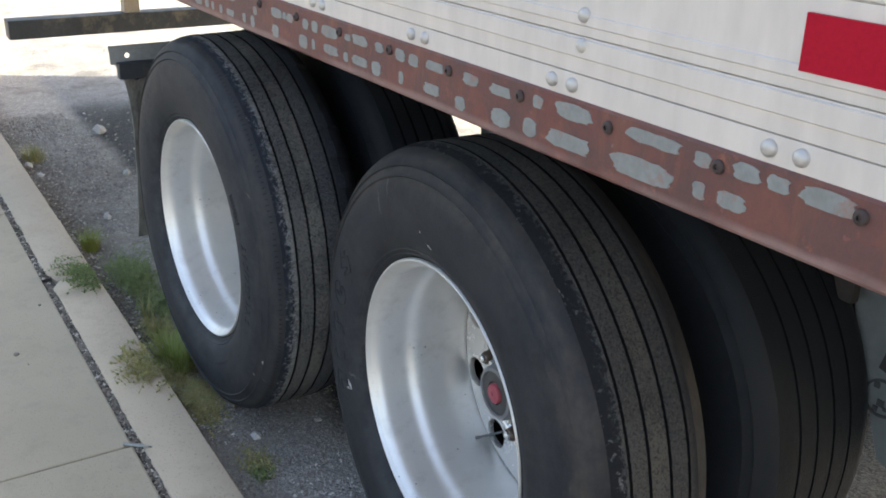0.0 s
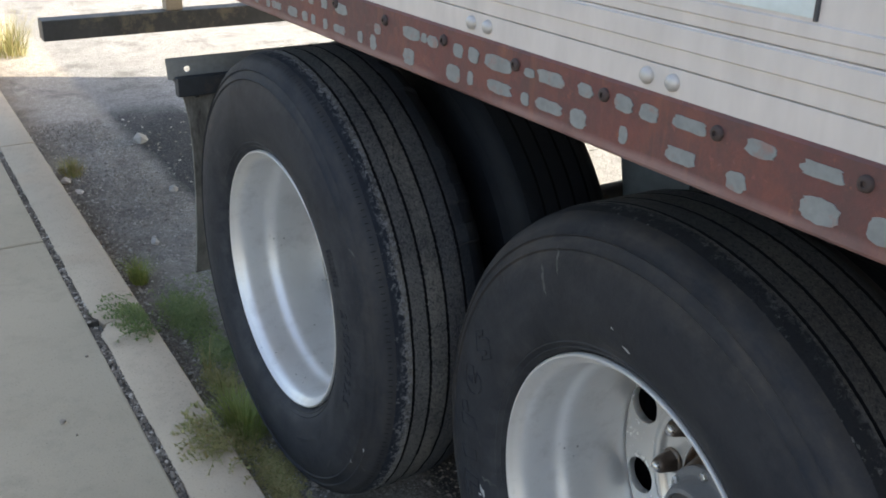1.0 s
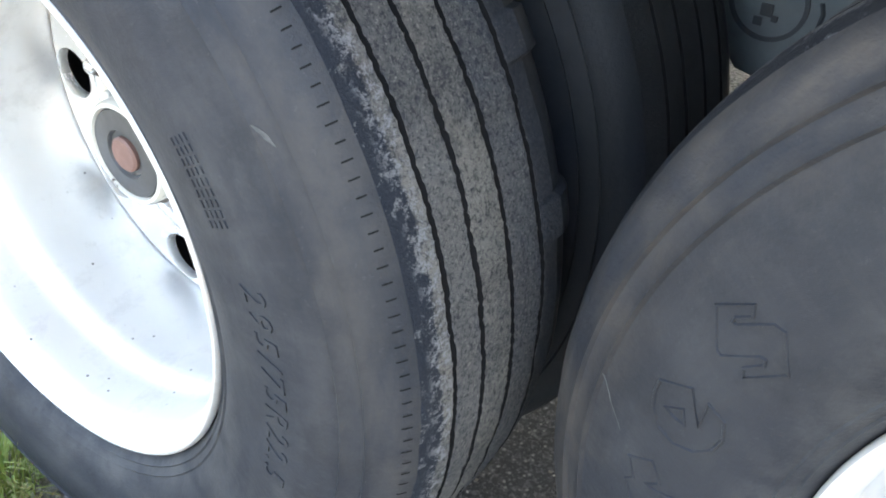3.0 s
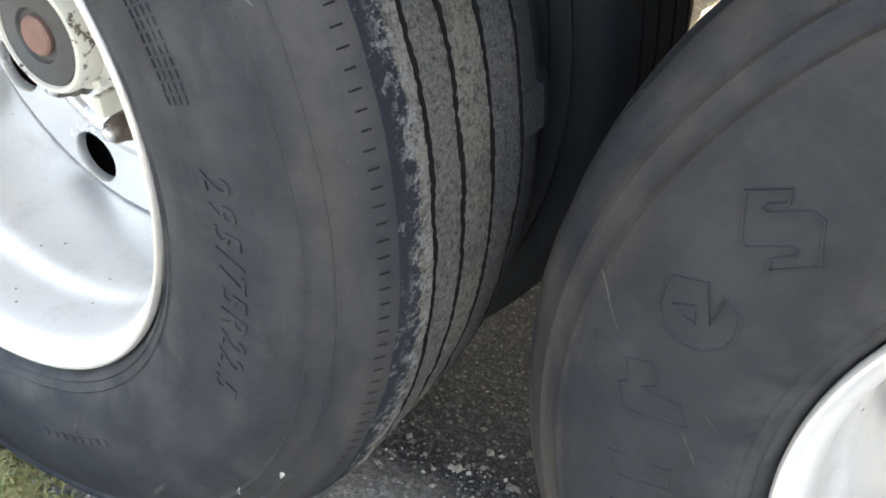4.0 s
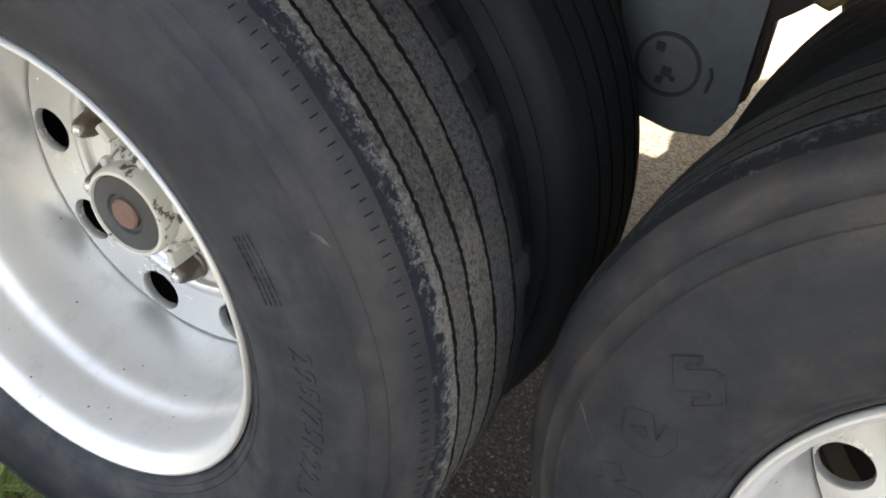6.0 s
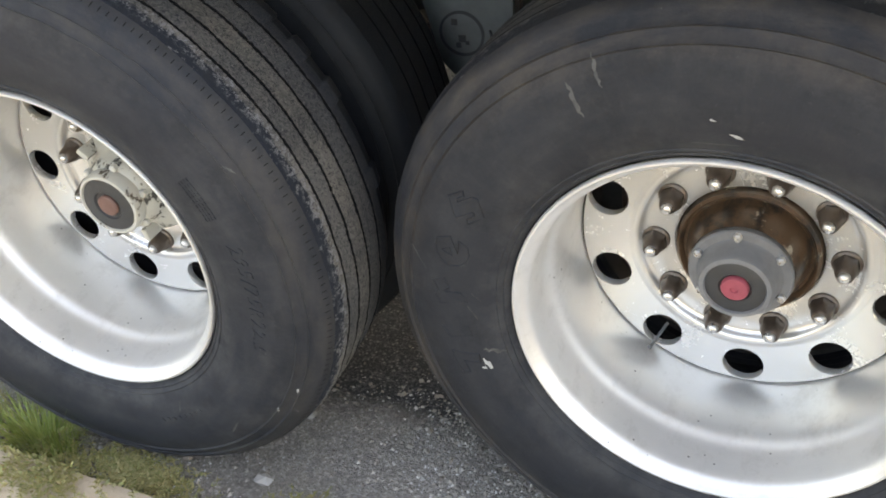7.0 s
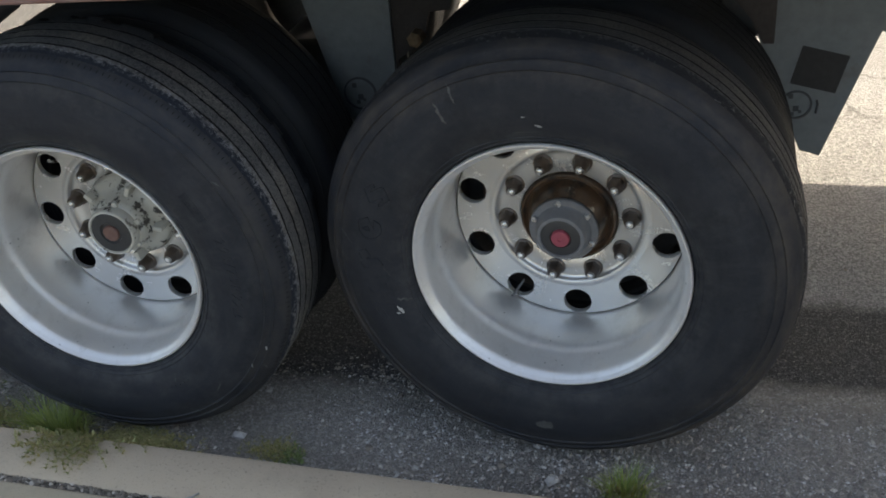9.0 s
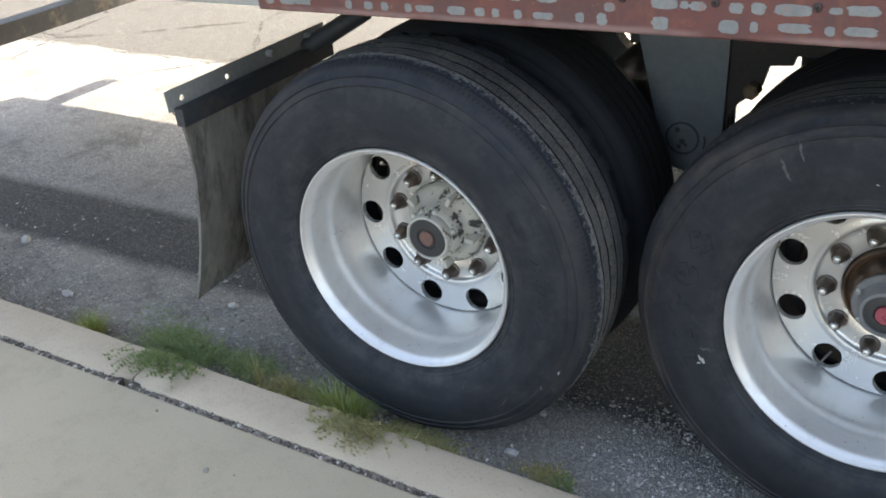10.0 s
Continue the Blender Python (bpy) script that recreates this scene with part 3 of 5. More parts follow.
def rim_mesh(phase):
    bm = bmesh.new()
    barrel = [(0.281, 0.020), (0.290, 0.014), (0.2950, 0.010), (0.2976, 0.005), (0.2974, 0.0005), (0.2950, -0.0026), (0.2922, -0.0026), (0.2902, 0.0006), (0.2894, 0.0016),
              (0.2884, 0.0036), (0.2862, 0.0066), (0.2828, 0.0100), (0.2796, 0.0140), (0.2774, 0.0185), (0.2762, 0.024), (0.2758, 0.032), (0.2759, 0.050), (0.2760, 0.074), (0.2754, 0.0815),
              (0.2738, 0.0875), (0.2712, 0.0930), (0.2686, 0.0985), (0.2668, 0.1045), (0.2659, 0.112), (0.2655, 0.126), (0.2654, 0.165), (0.2656, 0.205), (0.2662, 0.220), (0.2666, DISC + 0.0080), (0.2652, DISC + 0.0130),
              (0.2636, DISC + 0.0085), (0.2630, DISC + 0.0022), (0.2624, DISC + 0.0005), (0.2614, DISC)]
    revolve(barrel, 144, bm)
    holed_disc(bm, 0.188, 0.2614, DISC, 0.014, radians(180 + phase))
    centre = [(0.188, DISC), (0.184, DISC - 0.0006), (0.180, DISC - 0.0026), (0.1765, DISC - 0.0036), (0.172, DISC - 0.0034), (0.1690, DISC - 0.0012), (0.1665, DISC + 0.003), (0.163, DISC + 0.0062),
              (0.158, DISC + 0.0072), (0.150, DISC + 0.0074), (0.116, DISC + 0.0074), (0.1125, DISC + 0.010), (0.1125, DISC + 0.022)]
    revolve(centre, 144, bm)
    for f in bm.faces:
        c = f.calc_center_median()
        f.material_index = 1 if math.hypot(c.x, c.z) < 0.2632 and -0.005 < c.y - DISC < 0.009 else 0
        if 0.2620 < math.hypot(c.x, c.z) < 0.2668 and c.y > DISC + 0.0008:
            f.material_index = 2
    bmesh.ops.remove_doubles(bm, verts=bm.verts[:], dist=0.00004)
    me = bpy.data.meshes.new("wheel")
    bmesh.ops.recalc_face_normals(bm, faces=bm.faces[:])
    bm.to_mesh(me)
    bm.free()
    return me


def nut_mesh():
    """A flanged nut whose hexagon tapers into a rounded cap."""
    bm = bmesh.new()
    y0 = DISC + 0.0078
    revolve([(0.0, y0), (0.0222, y0), (0.0228, y0 - 0.0025), (0.0222, y0 - 0.005), (0.0186, y0 - 0.0072)], 24, bm)
    rings = []
    for r, y, soft in ((0.0198, 0.0065, 0.0), (0.0196, 0.016, 0.0), (0.0182, 0.0215, 0.3), (0.0160, 0.026, 0.7), (0.0145, 0.031, 1.0), (0.0128, 0.036, 1.0), (0.0100, 0.0385, 1.0)):
        row = []
        for k in range(24):
            a = math.tau * k / 24
            flat = math.cos(math.pi / 6) / math.cos((a % (math.pi / 3)) - math.pi / 6)
            q = r * (flat * (1 - soft) + soft)
            row.append(bm.verts.new((q * math.cos(a), y0 - y, q * math.sin(a))))
        rings.append(row)
    for a, b in zip(rings, rings[1:]):
        for i in range(24):
            bm.faces.new((a[i], a[(i + 1) % 24], b[(i + 1) % 24], b[i]))
    me = bpy.data.meshes.new("lug_nut")
    bmesh.ops.recalc_face_normals(bm, faces=bm.faces[:])
    bm.to_mesh(me)
    bm.free()
    return me


def stud_mesh():
    y0 = DISC - 0.0285
    bm, _ = revolve([(0.0092, y0), (0.0092, y0 - 0.0035), (0.0082, y0 - 0.0065), (0.0055, y0 - 0.0088), (0.0003, y0 - 0.0096)], 16)
    me = bpy.data.meshes.new("wheel_stud")
    bmesh.ops.recalc_face_normals(bm, faces=bm.faces[:])
    bm.to_mesh(me)
    bm.free()
    return me


def shared(key, make):
    if key not in meshes:
        meshes[key] = make()
    return meshes[key]


def from_left(degrees):
    """The turn about y that carries +x to so many degrees below -x, seen from the kerb."""
    return Matrix.Rotation(radians(180 - degrees), 4, "Y")


def dual_wheel(trailer, centre, phase, style, far=False, ahead=(0.0, 0.335, 0.0), toe=(0.0, 0.0), wide=False):
    """An outer wheel with tyre, hub and nuts, and the inner wheel behind it."""
    turn = Matrix.Rotation(math.pi, 4, "Z") if far else Matrix.Identity(4)
    base = Matrix.Translation(centre) @ turn @ Matrix.Rotation(radians(toe[0]), 4, "Z") @ Matrix.Rotation(radians(toe[1]), 4, "X")
    tone = "brushed aluminium truck wheel with " + ("a chipped cream hub" if style == "A" else "a grey hub cap and rusty hub")
    rim = place("wheel", shared(f"rim{phase}", lambda: rim_mesh(phase)), [RIM, RIM_FACE, RIM_GRIME], trailer, tone, True, base)
    side, tread = (SIDEWALL_A, TREAD_A) if style == "A" else (SIDEWALL_B, TREAD_B)
    me = shared("tyre" + style, lambda: tyre_mesh("tyre", style == "A", 840 if style == "A" else 420))
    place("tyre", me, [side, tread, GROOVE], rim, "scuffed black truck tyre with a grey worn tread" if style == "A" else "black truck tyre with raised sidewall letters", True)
    rim.data.update()
    if not far:
        hub(rim, style)
        for k in range(10):
            at = from_left(phase + 18 + 36 * k) @ Matrix.Translation((BOLT_CIRCLE, 0, 0))
            nut = place("lug_nut", shared("nut", nut_mesh), NUT, rim, "dark steel lug nut", True, at @ Matrix.Rotation(0.4 * k, 4, "Y"))
            place("wheel_stud", shared("stud", stud_mesh), STUD, rim, "bright stud end", True, at)
    inner = Matrix.Translation(centre + turn @ Vector(ahead)) @ turn
    b2 = Matrix.Translation((0, 0.0, 0))
    ring = [(0.297, 0.004), (0.2985, 0.0), (0.290, 0.003), (0.284, 0.03), (0.27, 0.08), (0.265, 0.10), (0.262, 0.02 + 0.16), (0.284, 0.21), (0.297, 0.232)]

    def inner_rim():
        bm, _ = revolve(ring, 64)
        revolve([(0.263, 0.004), (0.11, -0.004)], 64, bm)
        m2 = bpy.data.meshes.new("inner_wheel")
        bm.to_mesh(m2)
        bm.free()
        return m2

    ir = place("inner_wheel", shared("inner", inner_rim), INNER_RIM, trailer, "dusty grey inner wheel of a pair, darkened to paint its shade", True, inner @ b2)
    # The inner tyre takes the rubber with shade in its colour.
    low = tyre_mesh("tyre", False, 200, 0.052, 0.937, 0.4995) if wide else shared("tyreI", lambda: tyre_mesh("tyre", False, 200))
    place("tyre", low, [TYRE_SHADE, TREAD_SHADE, GROOVE], ir, "inner tyre, its shadow put into the rubber colour", True)
    return rim


SIDE = tyre_profile(True)[0][1:24]


def side_y(r):
    """How far out the sidewall stands at a radius."""
    return float(np.interp(r, [p[0] for p in SIDE], [p[1] for p in SIDE]))


def on_tyre(r, up, out=0.0):
    """A frame on the sidewall, so many degrees above -x: x runs clockwise, z outwards."""
    return from_left(-up) @ Matrix.Translation((r, side_y(r) - out, 0)) @ Matrix.Rotation(math.pi / 2, 4, "Y")


def in_place(bm, m):
    """Moves a bmesh by m and gives it back."""
    bmesh.ops.transform(bm, matrix=m, verts=bm.verts[:])
    return bm


def scuff(rim, r, up, length, width, lean, material, label, seed):
    """A thin ragged streak rubbed onto a sidewall."""
    rng = random.Random(seed)
    bm = bmesh.new()
    n = max(4, int(length / 0.004))
    inverse = on_tyre(r, up).inverted()
    rows = []
    for i in range(n + 1):
        f = i / n - 0.5
        px, pz = f * length * math.cos(lean) + rng.gauss(0, width * 0.15), f * length * math.sin(lean)
        w = width * (0.35 + 0.65 * rng.random()) * (1 - abs(2 * f) ** 3 * 0.8)
        row = []
        for s in (-0.5, 0.5):
            qx, qz = px - s * w * math.sin(lean), pz + s * w * math.cos(lean)
            row.append(bm.verts.new((qx, side_y(r + qz) - side_y(r) - 0.0007, qz)))
        rows.append(row)
    for a, b in zip(rows, rows[1:]):
        bm.faces.new((a[0], a[1], b[1], b[0]))
    part("scuff_mark", bm, material, rim, label, False, on_tyre(r, up))


def raised_letter(rim, outlines):
    """A letter moulded as thin raised ridges on the sidewall; outlines in mm along the ring and out from its middle."""
    bm = bmesh.new()
    for outline in outlines:
        pts = [Vector((x / 1000, z / 1000)) for x, z in outline]
        n = len(pts)
        rows = []
        for i, p in enumerate(pts):
            d = (pts[(i + 1) % n] - p).normalized() + (p - pts[i - 1]).normalized()
            d = d.normalized() if d.length > 0.05 else Vector((1, 0))
            side = Vector((-d.y, d.x))
            row = []
            for s, h in ((-0.0017, -0.0003), (-0.0006, 0.0016), (0.0006, 0.0016), (0.0017, -0.0003)):
                q = p + side * s
                a, r = q.x / 0.388 - 0.043, 0.388 + q.y
                row.append(bm.verts.new((-r * math.cos(a), side_y(r) - h, r * math.sin(a))))
            rows.append(row)
        for i in range(n):
            a, b = rows[i], rows[(i + 1) % n]
            for k in range(3):
                bm.faces.new((a[k], a[k + 1], b[k + 1], b[k]))
    bmesh.ops.recalc_face_normals(bm, faces=bm.faces[:])
    part("raised_letter", bm, SIDEWALL_B, rim, "", False)


def hub(rim, style):
    if style == "A":
        bm, _ = revolve([(0.1115, DISC + 0.02), (0.110, DISC - 0.004), (0.104, DISC - 0.012), (0.088, DISC - 0.020), (0.078, DISC - 0.030), (0.072, DISC - 0.055),
                         (0.0665, DISC - 0.066), (0.0610, DISC - 0.069)], 64)
        part("hub", bm, HUB_WORN, rim, "cream painted hub chipped to black metal", True)
        bm, _ = revolve([(0.0610, DISC - 0.069), (0.0622, DISC - 0.074), (0.0615, DISC - 0.092), (0.0588, DISC - 0.0965), (0.0548, DISC - 0.0975), (0.0530, DISC - 0.093)], 64)
        part("hub_cap", bm, HUB_CREAM, rim, "chipped cream oil cap", True)
        bm, _ = revolve([(0.0536, DISC - 0.092), (0.0515, DISC - 0.0955), (0.0290, DISC - 0.0965), (0.0265, DISC - 0.0925), (0.018, DISC - 0.092)], 48)
        part("cap_window", bm, CAP_DARK, rim, "dark round oil window", True)
        bm, _ = revolve([(0.0205, DISC - 0.091), (0.0205, DISC - 0.0965), (0.0180, DISC - 0.0990), (0.0004, DISC - 0.0995)], 32)
        part("filler_plug", bm, PLUG_BROWN, rim, "brown rubber plug", True)
        for k in range(6):
            a = math.tau * (k + 0.3) / 6
            bm, _ = revolve([(0.0075, DISC - 0.064), (0.0075, DISC - 0.073), (0.0055, DISC - 0.0745), (0.0003, DISC - 0.0745)], 6)
            part("cap_bolt", bm, HUB_CREAM, rim, "", False, Matrix.Translation((0.0660 * math.cos(a), 0, 0.0660 * math.sin(a))))
        # raised casting ribs round the hub
        for k in range(5):
            a = math.tau * (k + 0.1) / 5
            bm = solid(0.084, 0.109, DISC - 0.05, DISC + 0.0, -0.006, 0.006, bevel=0.003)
            part("hub_rib", bm, HUB_WORN, rim, "", True, Matrix.Rotation(a, 4, "Y"))
    else:
        bm, _ = revolve([(0.1105, DISC + 0.022), (0.109, DISC - 0.002), (0.1045, DISC - 0.006), (0.1015, DISC - 0.004), (0.0985, DISC + 0.004), (0.094, DISC + 0.006),
                         (0.089, DISC - 0.01), (0.082, DISC - 0.036), (0.078, DISC - 0.046)], 64)
        part("hub", bm, HUB_RUST, rim, "greasy rusty brown hub barrel", True)
        bm, _ = revolve([(0.074, DISC - 0.04), (0.0775, DISC - 0.046), (0.0775, DISC - 0.056), (0.075, DISC - 0.0585), (0.064, DISC - 0.059), (0.060, DISC - 0.063), (0.056, DISC - 0.088),
                         (0.0525, DISC - 0.0935), (0.046, DISC - 0.095), (0.0445, DISC - 0.091)], 64)
        part("hub_cap", bm, CAP_GREY, rim, "grey plastic oil cap", True)
        bm, _ = revolve([(0.045, DISC - 0.0905), (0.036, DISC - 0.0925), (0.0245, DISC - 0.0925), (0.022, DISC - 0.089), (0.012, DISC - 0.0885)], 48)
        part("cap_window", bm, CAP_DARK, rim, "dark round oil window", True)
        bm, _ = revolve([(0.0208, DISC - 0.0885), (0.0208, DISC - 0.0945), (0.0186, DISC - 0.0972), (0.006, DISC - 0.098), (0.0045, DISC - 0.0955), (0.0003, DISC - 0.0955)], 32)
        part("filler_plug", bm, PLUG_RED, rim, "red rubber plug", True)
        for k in range(6):
            a = math.tau * (k + 0.62) / 6
            bm, _ = revolve([(0.0068, DISC - 0.0575), (0.0068, DISC - 0.0645), (0.005, DISC - 0.066), (0.0003, DISC - 0.066)], 6)
            part("cap_bolt", bm, STUD, rim, "", False, Matrix.Translation((0.069 * math.cos(a), 0, 0.069 * math.sin(a))))


def tube(points, r, n=10):
    """A round rod along a row of points."""
    bm = bmesh.new()
    rows = []
    for i, p in enumerate(points):
        p = Vector(p)
        d = (Vector(points[min(i + 1, len(points) - 1)]) - Vector(points[max(i - 1, 0)])).normalized()
        u = d.orthogonal().normalized()
        w = d.cross(u)
        rr = r[i] if isinstance(r, (list, tuple)) else r
        rows.append([bm.verts.new(p + (u * math.cos(math.tau * k / n) + w * math.sin(math.tau * k / n)) * rr) for k in range(n)])
    for a, b in zip(rows, rows[1:]):
        for i in range(n):
            bm.faces.new((a[i], a[(i + 1) % n], b[(i + 1) % n], b[i]))
    bm.faces.new(rows[0])
    bm.faces.new(rows[-1])
    return bm


# ---- the trailer ----
trailer = empty("semi_trailer", "white box semi trailer with rusty red rail, parked at a kerb", "trailer")
RAIL_Y, SLOPE, FRONT, REAR, FAR_Y = -0.045, 0.018, 9.0, -3.15, 2.50
tilt = Matrix.Translation((0, 0, 1.136)) @ Matrix.Rotation(-math.atan(SLOPE), 4, "Y")

wheel_a = dual_wheel(trailer, WHEEL_A, -33.7, "A", False, (0.007, 0.335, 0.0), TURN_A)
wheel_b = dual_wheel(trailer, WHEEL_B, -49.9, "B", False, (0.016, 0.350, -0.011), TURN_B, True)
dual_wheel(trailer, Vector((-0.16, 2.46, 0.515)), 10, "A", True)
dual_wheel(trailer, Vector((1.04, 2.44, 0.509)), 25, "B", True)

# valve stems
a3 = from_left(-50.2 + 108)
part("valve_stem", tube([(0.226, 0.25, 0.004), (0.231, 0.222, 0.0), (0.236, 0.198, -0.003), (0.238, 0.186, -0.005)], [0.0028, 0.0028, 0.0028, 0.0040]), CAP_GREY, wheel_b, "thin metal valve stem", True, a3)
a0 = from_left(-33.6)
part("valve_stem", tube([(0.22, 0.25, -0.01), (0.224, 0.224, -0.024), (0.226, 0.215, -0.030)], [0.0035, 0.0035, 0.0045]), STUD, wheel_a, "thin metal valve stem", True, a0)

# raised lettering, print bars, shoulder sipes and scuffs
LETTER_S = [(196, 31), (218, 17), (211, 12), (201, 18), (197, 17), (198, 14), (219, 1), (221, -6), (198, -27), (171, -11), (178, -7), (191, -14), (195, -12), (194, -9), (172, 7), (173, 12)]
LETTER_E = [(121, 27), (135, 7), (110, -10), (134, -7), (129, -21), (113, -27), (99, -25), (87, -16), (82, 0), (87, 13), (98, 22), (110, 26)]
LETTER_R = [(45, 25), (55, 7), (39, -3), (31, 7), (30, 2), (34, -20), (16, -30), (5, 15), (23, 23), (29, 17)]
raised_letter(wheel_b, [LETTER_S])
raised_letter(wheel_b, [LETTER_E, [(106, 15), (115, 4), (104, -2), (103, 6)]])
raised_letter(wheel_b, [LETTER_R])
raised_letter(wheel_b, [[(-38, 20), (-33, -27), (-53, -28), (-58, 10)]])
raised_letter(wheel_b, [[(-100, 20), (-84, 16), (-88, 2), (-92, -28), (-110, -26), (-104, 2), (-128, 0), (-130, 14)]])


def moulded_text(rim, words, r, start, size, material, label):
    """Slanted letters standing proud of the sidewall; start: degrees above +x where the line begins, running clockwise."""
    curve = bpy.data.curves.new("moulded_text", "FONT")
    curve.body, curve.size, curve.shear, curve.extrude, curve.resolution_u, curve.space_character = words, size, 0.25, 0.0008, 2, 1.22
    ob = bpy.data.objects.new("moulded_text", curve)
    me = bpy.data.meshes.new_from_object(ob)
    bpy.data.objects.remove(ob)
    for v in me.vertices:
        a, q = radians(start) - v.co.x / r, r + v.co.y
        v.co = Vector((q * math.cos(a), side_y(q) + 0.0001 - (0.0014 if v.co.z > 0 else 0.0), q * math.sin(a)))
    me.materials.clear()
    place("size_marking", me, material, rim, label)


moulded_text(wheel_a, "295/75R22.5", 0.3835, 15.4, 0.0335, SIDEWALL_A, "moulded size marking in slanted letters")
rng = random.Random(4)
for k in range(9):
    up = 180 - (32.5 - 1.25 * k)
    for h in (-0.009, -0.003, 0.003, 0.009):
        part("print_bar", in_place(solid(-0.003, 0.003, -0.001, 0.001, h - 0.0012, h + 0.0012), on_tyre(0.383, up)), SIDEWALL_A, wheel_a)
for k in range(8):
    part("print_bar", in_place(solid(-0.004, 0.004, -0.0012, 0.001, -0.0035, 0.0035), on_tyre(0.366, 180 + 53.5 + 2.35 * k)), SIDEWALL_A, wheel_a)


# Flat strips on the shoulder; their black stands in for shade inside cuts.
def sipes(rim, count):
    bm = bmesh.new()
    for k in range(count):
        a = math.tau * k / count
        m = Matrix.Rotation(a, 4, "Y")
        j = random.Random(k).uniform(-0.0015, 0.0015)
        rows = [[bm.verts.new(m @ Vector((r + 0.0006, y - 0.0004, s))) for s in (-0.0007, 0.0007)] for r, y in ((0.4955 - 0.5 * j, 0.0104 - 0.5 * j), (0.4968, 0.0116), (0.5000, 0.0172))]
        for p, q in zip(rows, rows[1:]):
            bm.faces.new((p[0], p[1], q[1], q[0]))
    tagged(part("shoulder_sipe", bm, GROOVE, rim, "fine flat strips along the tyre shoulder, near-black to paint shaded cuts"), kind="stuff")


sipes(wheel_a, 236)
CHALK = worn("pale_scuff", (0.10, 0.099, 0.096), (0.045, 0.045, 0.045), 0.85, 0.0, 40.0, 200.0, 0.3)
CHALK_DIM = worn("faint_scuff", (0.075, 0.074, 0.072), (0.045, 0.045, 0.045), 0.85, 0.0, 40.0, 200.0, 0.3)
WHITE_MARK = worn("white_paint_mark", (0.46, 0.455, 0.44), (0.30, 0.30, 0.29), 0.8)
for r, up, length, width, lean, mt, seed in ((0.412, 62.0, 0.048, 0.008, 1.62, CHALK, 1), (0.438, 67.4, 0.042, 0.0065, 1.57, CHALK, 2), (0.345, 90.1, 0.017, 0.005, -0.3, WHITE_MARK, 4),
                                             (0.365, 85.8, 0.006, 0.004, -0.3, WHITE_MARK, 5), (0.351, -19.4, 0.022, 0.012, 0.4, WHITE_MARK, 6), (0.334, -15.5, 0.034, 0.012, 1.2, CHALK, 7), (0.360, -20.5, 0.010, 0.006, 0.9, WHITE_MARK, 8), (0.330, 86.0, 0.060, 0.0025, 0.02, CHALK_DIM, 15),
                                             (0.352, -3, 0.03, 0.0016, 0.5, CHALK_DIM, 9), (0.345, 2, 0.02, 0.0013, 0.8, CHALK_DIM, 10),
                                             (0.44, 8.5, 0.045, 0.0018, 0.75, CHALK, 13), (0.40, -88, 0.045, 0.03, 0.1, CHALK_DIM, 14)):
    scuff(wheel_b, r, up, length, width, lean, mt, "pale rubbed scuff", seed)
for r, up, length, width, lean, mt, seed in ((0.455, 213, 0.012, 0.003, 0.5, WHITE_MARK, 22), (0.468, 205, 0.014, 0.006, 0.2, WHITE_MARK, 23), (0.480, 212, 0.018, 0.004, 0.9, CHALK, 24),
                                             (0.425, 228, 0.04, 0.005, 0.3, CHALK_DIM, 25), (0.345, 240, 0.03, 0.003, 0.9, CHALK_DIM, 26),
                                             (0.46, 150, 0.02, 0.004, 0.4, CHALK, 29),):
    scuff(wheel_a, r, up, length, width, lean, mt, "pale rubbed scuff", seed)

# bottom rail, local z 0 at its lower edge
RAIL_X0 = -0.275
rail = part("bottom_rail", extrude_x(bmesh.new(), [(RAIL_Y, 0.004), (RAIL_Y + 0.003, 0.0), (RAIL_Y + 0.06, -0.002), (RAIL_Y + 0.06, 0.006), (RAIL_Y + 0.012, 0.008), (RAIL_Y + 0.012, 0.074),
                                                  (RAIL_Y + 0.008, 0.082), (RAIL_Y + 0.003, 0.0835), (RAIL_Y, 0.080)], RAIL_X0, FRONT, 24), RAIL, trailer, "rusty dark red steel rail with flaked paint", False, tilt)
rear_rail = part("rear_rail", extrude_x(bmesh.new(), [(RAIL_Y + 0.004, 0.006), (RAIL_Y + 0.05, 0.002), (RAIL_Y + 0.05, 0.05), (RAIL_Y + 0.014, 0.088), (RAIL_Y + 0.004, 0.088)], REAR, RAIL_X0 - 0.002, 6), GALVANISED, trailer, "plain grey metal rail section", False, tilt)


def bolt_mesh():
    bm, _ = revolve([(0.0080, 0.0), (0.0080, -0.0018), (0.0072, -0.0036), (0.0052, -0.0048), (0.003, -0.0050), (0.0027, -0.0026), (0.0003, -0.0024)], 20)
    me = bpy.data.meshes.new("rail_bolt")
    bm.to_mesh(me)
    bm.free()
    return me


def rivet_mesh():
    bm, _ = revolve([(0.0094, 0.0), (0.0089, -0.0030), (0.0070, -0.0056), (0.0040, -0.0072), (0.0003, -0.0076)], 20)
    me = bpy.data.meshes.new("rivet")
    bm.to_mesh(me)
    bm.free()
    return me


for k in range(-7, 14):
    x = 0.921 + 0.1688 * k
    place("rail_bolt", shared("bolt", bolt_mesh), BOLT, rail, "rusty round bolt head", True, Matrix.Translation((x, RAIL_Y, 0.0640)) @ Matrix.Rotation(k, 4, "Y"))

